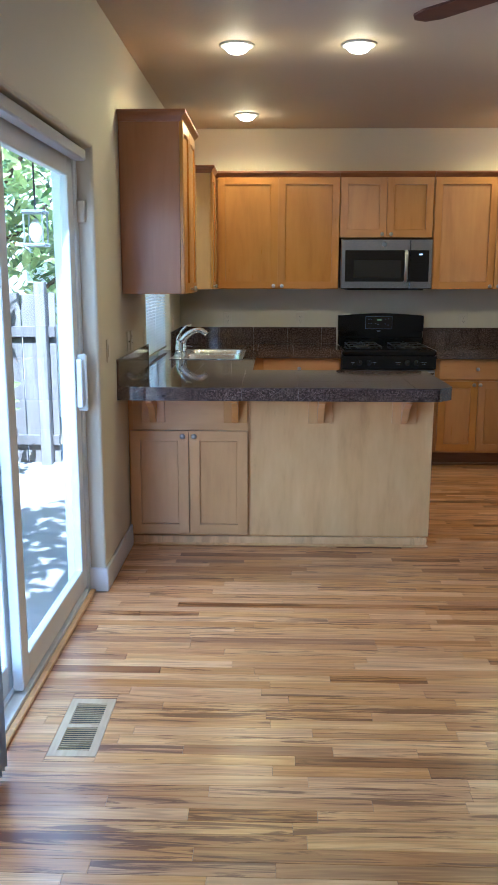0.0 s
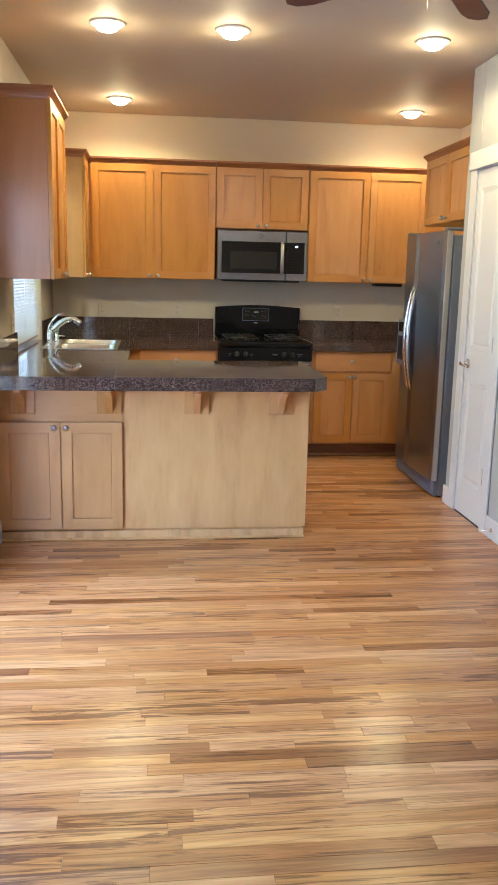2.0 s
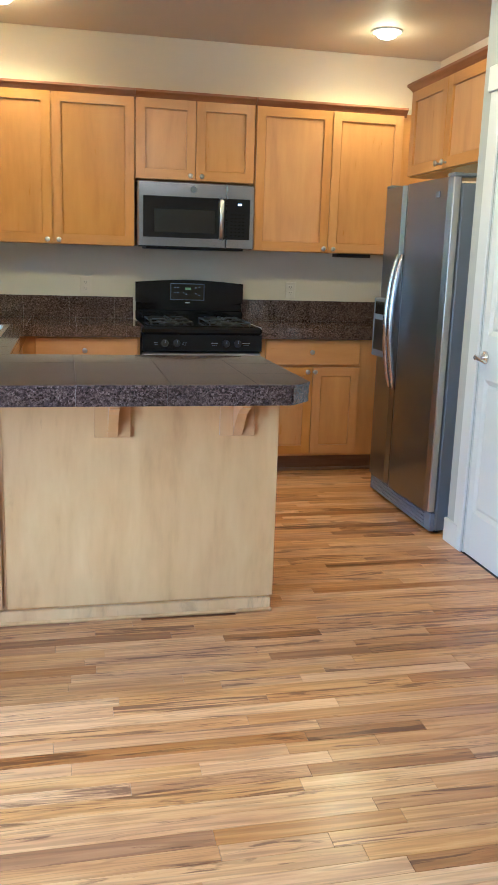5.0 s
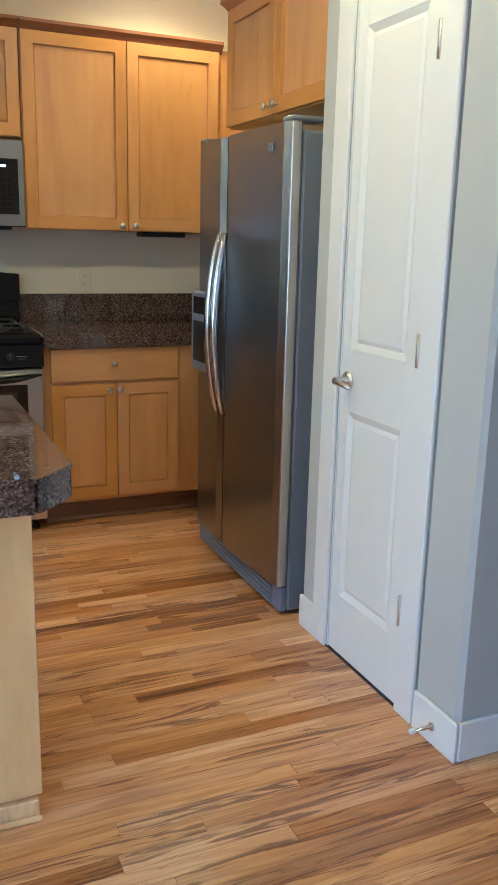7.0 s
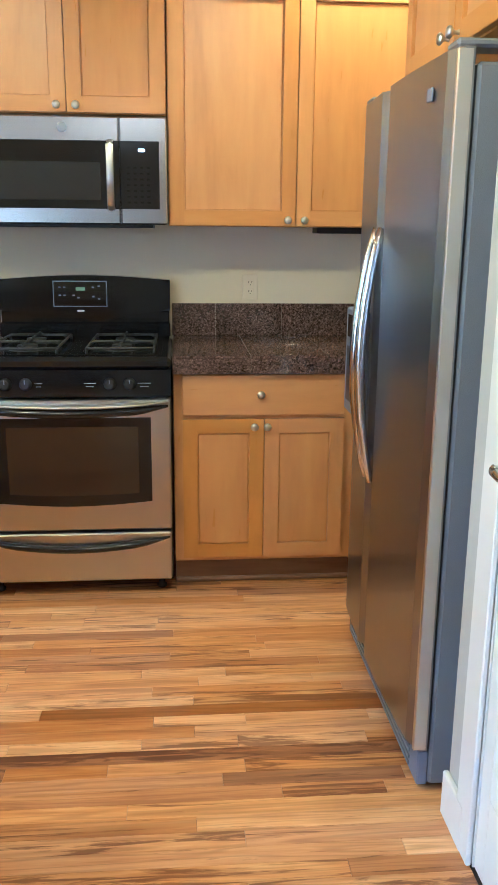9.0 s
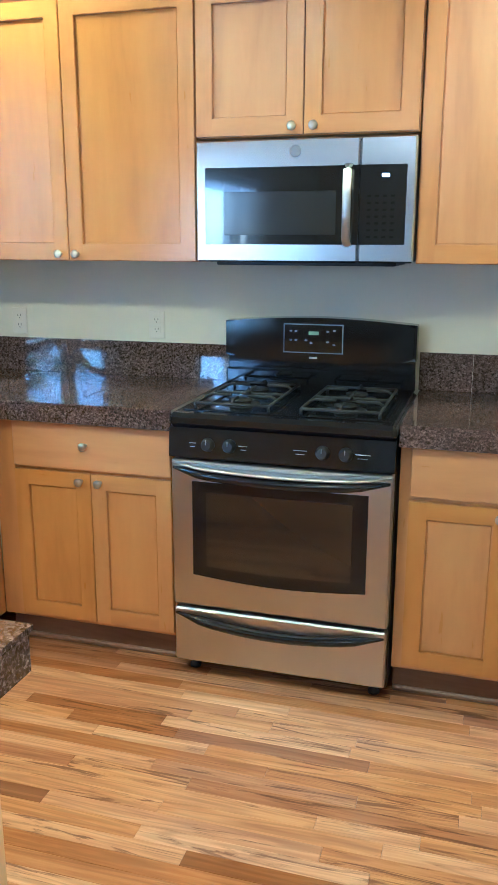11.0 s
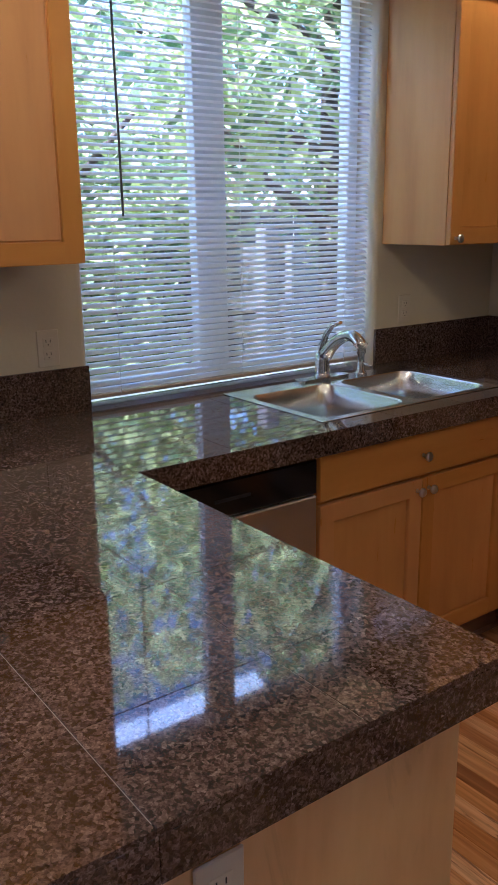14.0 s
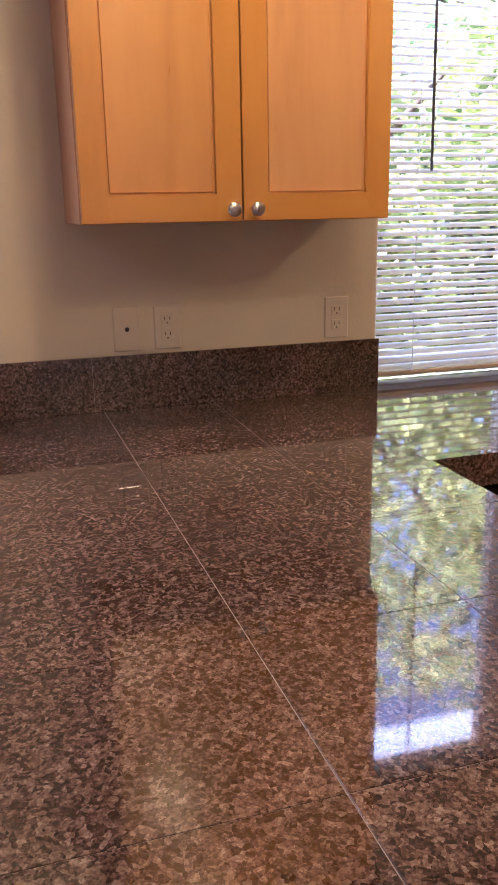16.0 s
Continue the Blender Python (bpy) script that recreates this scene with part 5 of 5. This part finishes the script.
# ---- ceiling fan ----
FANX, FANY = 1.744, -4.53
fan = thing("ceiling_fan", "dark wood ceiling fan with lit glass bowl", "ceiling fan", pose(FANX, FANY, CZ))
bm = bmesh.new()
lathe(bm, [(0.07, -0.001), (0.065, -0.03), (0.015, -0.05), (0.013, -0.12), (0.10, -0.14), (0.115, -0.19), (0.10, -0.235), (0.06, -0.25)], 28)
part("motor", bm, BRONZE, fan, "aged brass motor housing")
bm = bmesh.new()
lathe(bm, [(0.155, -0.262), (0.150, -0.285), (0.125, -0.325), (0.08, -0.352), (0.03, -0.362)], 32)
lathe(bm, [(0.02, -0.249), (0.05, -0.252), (0.155, -0.2615)], 32)
part("glass_bowl", bm, BOWL, fan, "frosted glass light bowl, lit")
bm = bmesh.new()
lathe(bm, [(0.032, -0.361), (0.028, -0.368), (0.012, -0.378), (0.008, -0.392), (0.003, -0.398)], 20)
part("finial", bm, BRONZE, fan)
bm = bmesh.new()
tube(bm, [(-0.035, 0.0, -0.30), (-0.038, 0, -0.43)], 0.0015, 6)
part("pull_chain", bm, BRONZE, fan)
for i in range(5):
    a = 130 + 72 * i
    bm = bmesh.new()
    outl = [(0.16, -0.038), (0.30, -0.052), (0.58, -0.058), (0.645, -0.040), (0.665, 0.0), (0.640, 0.036), (0.58, 0.052), (0.30, 0.050), (0.16, 0.038)]
    prism(bm, outl, 2, -0.004, 0.004)
    part("blade", bm, FANW, fan, "dark walnut blade", pose(0, 0, -0.285, 0, 0, a) @ pose(0, 0, 0, 5, 0, 0))
lamp("fan_lamp", "POINT", pose(FANX, FANY, CZ - 0.46), 0.4, (1.0, 0.86, 0.62), 0.08)

# ---- outlets, switches, vent ----


def outlet(m, kind="outlet"):
    o = thing("wall_" + kind, "ivory duplex wall outlet" if kind == "outlet" else "ivory wall plate with a single jack" if kind == "jack" else "ivory light switch plate", kind, m, "wall plates")
    bm = bmesh.new()
    box(bm, -0.036, 0.036, -0.006, -0.0002, -0.058, 0.058, 0.003)
    part("cover_plate", bm, PLATE, o)
    if kind == "outlet":
        for z in (-0.020, 0.020):
            bm = bmesh.new()
            box(bm, -0.017, 0.017, -0.008, -0.0055, z - 0.014, z + 0.014, 0.003)
            r = part("receptacle", bm, PLATE, o)
            bm = bmesh.new()
            for x in (-0.007, 0.007):
                box(bm, x - 0.0012, x + 0.0012, -0.0084, -0.0078, z - 0.001, z + 0.008, 0.0002)
            box(bm, -0.002, 0.002, -0.0084, -0.0078, z - 0.010, z - 0.006, 0.0002)
            part("slots", bm, BLACKM, r)
    elif kind == "jack":
        bm = bmesh.new()
        lathe(bm, [(0.006, 0), (0.006, 0.004), (0.003, 0.006)], 10, pose(0, -0.0055, 0, 90, 0, 0))
        part("jack", bm, BLACKM, o)
    else:
        bbox("rocker", o, PLATE, -0.016, 0.016, -0.009, -0.0055, -0.032, 0.032, 0.002)
    return o


outlet(pose(1.024, -0.0002, 1.196))
outlet(pose(0.375, -0.0002, 1.196))
outlet(pose(2.47, -0.0002, 1.196))
outlet(pose(WX + 0.0002, -2.141, 1.192, 0, 0, 90))
outlet(pose(WX + 0.0002, -2.627, 1.192, 0, 0, 90))
outlet(pose(WX + 0.0002, -2.735, 1.192, 0, 0, 90), "jack")
outlet(pose(WX + 0.0002, -0.56, 1.196, 0, 0, 90))
outlet(pose(PEND + 0.0002, -2.705, 0.800, 0, 0, 90))
outlet(pose(WX + 0.0002, -3.32, 1.19, 0, 0, 90), "switch")
outlet(pose(3.25, -2.9902, 1.15), "switch")

VX0, VX1, VY0, VY1 = 0.042, 0.206, -5.015, -4.635
vent = thing("floor_vent", "flush oak floor register with slots", "floor vent", pose((VX0 + VX1) / 2, (VY0 + VY1) / 2, 0))
hx, hy = (VX1 - VX0) / 2, (VY1 - VY0) / 2
bm = bmesh.new()
F_VENT = wood("vent_oak", (0.42, 0.26, 0.14), (0.56, 0.38, 0.22), (0.68, 0.49, 0.31), (20, 2, 20), tone=0.02)
sx = 0.054
box(bm, -hx, -sx, -hy, hy, -0.009, 0.0006, 0.0005)
box(bm, sx, hx, -hy, hy, -0.009, 0.0006, 0.0005)
box(bm, -sx, sx, -hy, -hy + 0.035, -0.009, 0.0006, 0.0005)
box(bm, -sx, sx, hy - 0.035, hy, -0.009, 0.0006, 0.0005)
box(bm, -sx, sx, -0.010, 0.010, -0.009, 0.0006, 0.0005)
part("frame", bm, F_VENT, vent)
bm = bmesh.new()
for s in (-1, 1):
    for k in range(11):
        y = s * (0.010 + (hy - 0.045) * (k + 0.5) / 11)
        box(bm, -sx, sx, y - 0.0022, y + 0.0022, -0.0025, 0.0004, 0.0005)
part("slats", bm, F_VENT, vent)
# Thin black sheet gives the gaps the shade of a deep duct.
bbox("duct", vent, BLACKM, -sx, sx, -hy + 0.036, hy - 0.036, -0.0115, -0.010, 0.0003, label="black sheet under the slats for the shade of the opening")

# ---- outdoors ----
bm = bmesh.new()
box(bm, -60, -0.25, -60, 60, -0.35, -0.20, 0.01)
tagged(part("ground", bm, GROUND), "garden soil with leaf litter", "", "", "structure")
bm = bmesh.new()
box(bm, -3.4, -0.26, -8.0, 0.5, -0.19, -0.06, 0.01)
tagged(part("pavement", bm, DECK), "pale concrete patio slab", "", "", "structure")
SIDING = mat("white_siding", (0.80, 0.80, 0.77), 0.6, vary=0.04, vscale=2)
bm = bmesh.new()
for i in range(34):
    prism(bm, [(3.0, -0.2 + 0.15 * i), (2.975, -0.2 + 0.15 * i), (2.99, -0.052 + 0.15 * i), (3.0, -0.052 + 0.15 * i)], 0, -2.3, -0.24)
box(bm, -2.3, -0.24, 3.0, 3.2, -0.2, 4.9, 0.005)
struct("wall_wing", bm, SIDING, "white lap siding on a projecting wing of the house")
lan = thing("lantern", "grey metal outdoor lantern with frosted globe hung beside the house", "lantern", pose(-0.70, -2.20, -0.06))
bm = bmesh.new()
tube(bm, [(0, 0, 2.015), (0, 0, 2.80), (0.02, 0, 2.83), (0.448, 0, 2.83)], 0.006, 8)
part("bracket", bm, BLACKM, lan)
bm = bmesh.new()
box(bm, -0.07, 0.07, -0.07, 0.07, 2.00, 2.02, 0.004)
for a, b in ((-1, -1), (1, -1), (1, 1), (-1, 1)):
    box(bm, a * 0.058 - 0.005, a * 0.058 + 0.005, b * 0.058 - 0.005, b * 0.058 + 0.005, 1.82, 2.00, 0.001)
box(bm, -0.07, 0.07, -0.07, 0.07, 1.80, 1.82, 0.004)
part("cage", bm, mat("lantern_metal", (0.3, 0.33, 0.35), 0.4, 0.8), lan)
bm = bmesh.new()
lathe(bm, [(0.01, 1.821), (0.032, 1.845), (0.044, 1.88), (0.036, 1.93), (0.01, 1.97)], 16)
part("globe", bm, WHITE, lan)
fence = thing("fence", "weathered grey board garden fence", "fence", pose(-4.6, 0, -0.2))
bmb = bmesh.new()
box(bmb, -0.01, 0.01, -0.068, 0.068, 0.02, 1.85, 0.004)
bmesh_board = mesh("board", bmb, FENCE)
for i in range(92):
    o = new("board", bmesh_board)
    o.parent, o.location, o.rotation_euler = fence, (0.0, -7.5 + i * 0.147, random.uniform(-0.015, 0.015)), (random.uniform(-0.008, 0.008), 0, 0)
for z in (0.35, 1.60):
    bbox("rail", fence, FENCE, -0.05, -0.012, -7.6, 6.1, z, z + 0.09, 0.004)
for i in range(7):
    bbox("post", fence, FENCE, -0.14, -0.052, -7.5 + 2.2 * i - 0.045, -7.5 + 2.2 * i + 0.045, 0.0, 1.95, 0.006)


fence2 = thing("fence", "weathered grey board side fence below the trees", "fence", pose(-1.10, -0.30, -0.2))
for i in range(23):
    o = new("board", bmesh_board)
    o.parent, o.matrix_basis = fence2, pose(-0.07 - i * 0.147, 0, -0.22 + random.uniform(-0.015, 0.015), random.uniform(-0.4, 0.4), 0, 90)
for z in (0.30, 1.25):
    bbox("rail", fence2, FENCE, -3.4, 0.0, -0.05, -0.012, z, z + 0.09, 0.004)
for i in range(2):
    bbox("post", fence2, FENCE, -0.14 - 2.4 * i, -0.05 - 2.4 * i, -0.145, -0.052, 0.0, 1.72, 0.006)


def leaf_cloud(bm, centre, radii, count, size, rng):
    cx, cy, cz = centre
    for _ in range(count):
        u, v, w = rng.gauss(0, 1), rng.gauss(0, 1), rng.gauss(0, 1)
        n_ = math.sqrt(u * u + v * v + w * w) + 1e-6
        r = rng.uniform(0.35, 1.0) ** 0.6
        p = Vector((cx + u / n_ * r * radii[0], cy + v / n_ * r * radii[1], cz + w / n_ * r * radii[2]))
        s = size * rng.uniform(0.6, 1.3)
        q = Euler((rng.uniform(-0.9, 0.9), rng.uniform(-0.9, 0.9), rng.uniform(0, 6.28))).to_matrix()
        vs = [bm.verts.new(p + q @ Vector(k)) for k in ((-s, 0, 0), (-s * 0.3, s * 0.36, 0.02 * s), (s * 0.5, s * 0.28, 0), (s, 0, -0.15 * s), (s * 0.5, -s * 0.28, 0), (-s * 0.3, -s * 0.36, 0.02 * s))]
        bm.faces.new(vs)


def tree(x, y, h, spread, leaves, size, seed, label="leafy broadleaf garden tree", low=0.25):
    rng = random.Random(seed)
    t = thing("tree", label, "tree", pose(x, y, -0.2), "garden trees")
    bm = bmesh.new()
    tube(bm, [(0, 0, 0), (0.03, 0.02, h * 0.3), (-0.03, 0.05, h * 0.6), (0.02, 0, h * 0.85)], [0.11, 0.085, 0.06, 0.025], 10)
    tips = []
    for i in range(11):
        a = i * 2.4
        z0 = h * (low + 0.6 * i / 11)
        e = (spread * 0.8 * math.cos(a), spread * 0.8 * math.sin(a), z0 + h * 0.16)
        tube(bm, [(0, 0, z0), (e[0] * 0.5, e[1] * 0.5, z0 + h * 0.06), e], [0.045, 0.03, 0.012], 7)
        tips.append(e)
    part("trunk", bm, BARK, t)
    bm = bmesh.new()
    for e in tips + [(0, 0, h * 0.9), (0, 0, h * 0.6), (spread * 0.2, spread * 0.3, h * 0.4)]:
        leaf_cloud(bm, e, (spread * rng.uniform(0.38, 0.6), spread * rng.uniform(0.38, 0.6), h * rng.uniform(0.11, 0.17)), leaves // 14, size, rng)
    me = bpy.data.meshes.new("crown")
    bm.to_mesh(me)
    bm.free()
    me.materials.append(LEAF)
    o = new("crown", me)
    o.parent = t


tree(-2.8, -1.1, 3.6, 1.25, 4200, 0.075, 3, "dense broadleaf shrub tree close to the window", 0.06)
tree(-2.9, -3.2, 3.8, 1.2, 5000, 0.085, 5, "broadleaf tree beside the patio")
def shrub(x, y, r, h, count, seed):
    rng = random.Random(seed)
    t = thing("shrub", "dense leafy green garden shrub by the fence", "shrub", pose(x, y, -0.2), "garden shrubs")
    bm = bmesh.new()
    for i in range(6):
        a = i * 1.05 + seed
        tube(bm, [(0, 0, 0), (0.3 * r * math.cos(a), 0.3 * r * math.sin(a), h * 0.5), (0.6 * r * math.cos(a), 0.6 * r * math.sin(a), h * 0.85)], [0.018, 0.012, 0.006], 6)
    part("stems", bm, BARK, t)
    bm = bmesh.new()
    for i in range(7):
        a = i * 2.4
        leaf_cloud(bm, (0.5 * r * math.cos(a), 0.5 * r * math.sin(a), h * (0.2 + 0.11 * i)), (r * 0.6, r * 0.6, h * 0.24), count // 7, 0.065, rng)
    me = bpy.data.meshes.new("foliage")
    bm.to_mesh(me)
    bm.free()
    me.materials.append(LEAF)
    o = new("foliage", me)
    o.parent = t


shrub(-2.05, -0.85, 0.60, 1.9, 2600, 31)
shrub(-2.35, -1.9, 0.65, 1.7, 2600, 32)
shrub(-3.2, -0.6, 0.8, 2.0, 2600, 33)
shrub(-3.3, -2.2, 0.8, 2.1, 2600, 34)
shrub(-3.9, 0.4, 0.8, 2.2, 2000, 35)
tree(-2.2, 0.9, 4.2, 1.3, 4500, 0.10, 7, low=0.30)
tree(-1.5, -5.9, 4.6, 1.3, 5000, 0.09, 8, low=0.45)
tree(-5.8, -1.5, 5.5, 2.1, 3600, 0.11, 9)
tree(-6.0, 2.5, 5.5, 2.3, 3600, 0.11, 11)
tree(-6.2, -6.0, 5.0, 2.2, 5000, 0.11, 13)

# ---- floor boards ----
rng = random.Random(21)
PW = 0.057
nearb, farb = [], []
y = -8.98
row = 0
while y < -0.001:
    lim0 = WX - 0.074 if SL0 < y < SL1 - 0.02 else WX + 0.001
    lim1 = 4.99 if y < -3.03 else (PX - 0.002 if y < -2.05 else RX - 0.002)
    x = lim0 - rng.uniform(0, 0.5)
    while x < lim1:
        Lb = rng.choice([0.28, 0.38, 0.5, 0.62, 0.8, 1.0, 1.25])
        a, b = max(x, lim0), min(x + Lb, lim1)
        x += Lb
        if b - a < 0.01:
            continue
        y1 = min(y + PW, -0.002)
        segs = [(a, b, y, y1)]
        hole = (VX0 - 0.001, VX1 + 0.001, VY0 - 0.001, VY1 + 0.001)
        segs = [q for s in segs for q in rect_minus(s, hole)]
        for q in segs:
            if q[1] - q[0] < 0.004 or q[3] - q[2] < 0.004:
                continue
            if 0.9 < (q[0] + q[1]) / 2 < 2.7 and -4.55 < y < -0.75 and (y < -2.8 or q[0] > 1.5) and len(nearb) < 300:
                nearb.append(q)
            else:
                farb.append(q)
    y += PW
    row += 1
cache = {}
for q in nearb:
    key = (round(q[1] - q[0], 3), round(q[3] - q[2], 3))
    if key not in cache:
        bm = bmesh.new()
        box(bm, 0.0004, key[0] - 0.0004, 0.0003, key[1] - 0.0003, -0.011, 0.0, 0.0006)
        cache[key] = mesh("floorboard", bm, F_OBJ)
    o = new("floorboard", cache[key])
    o.parent, o.location = floor, (q[0], q[2], 0)
bm = bmesh.new()
for q in farb:
    box(bm, q[0] + 0.0004, q[1] - 0.0004, q[2] + 0.0003, q[3] - 0.0003, -0.011, 0.0, 0.0006)
me = bpy.data.meshes.new("floorboards")
bm.to_mesh(me)
bm.free()
me.materials.append(F_ISL)
o = new("floorboards", me)
o.parent = floor
tagged(o, "", "", "", "stuff")
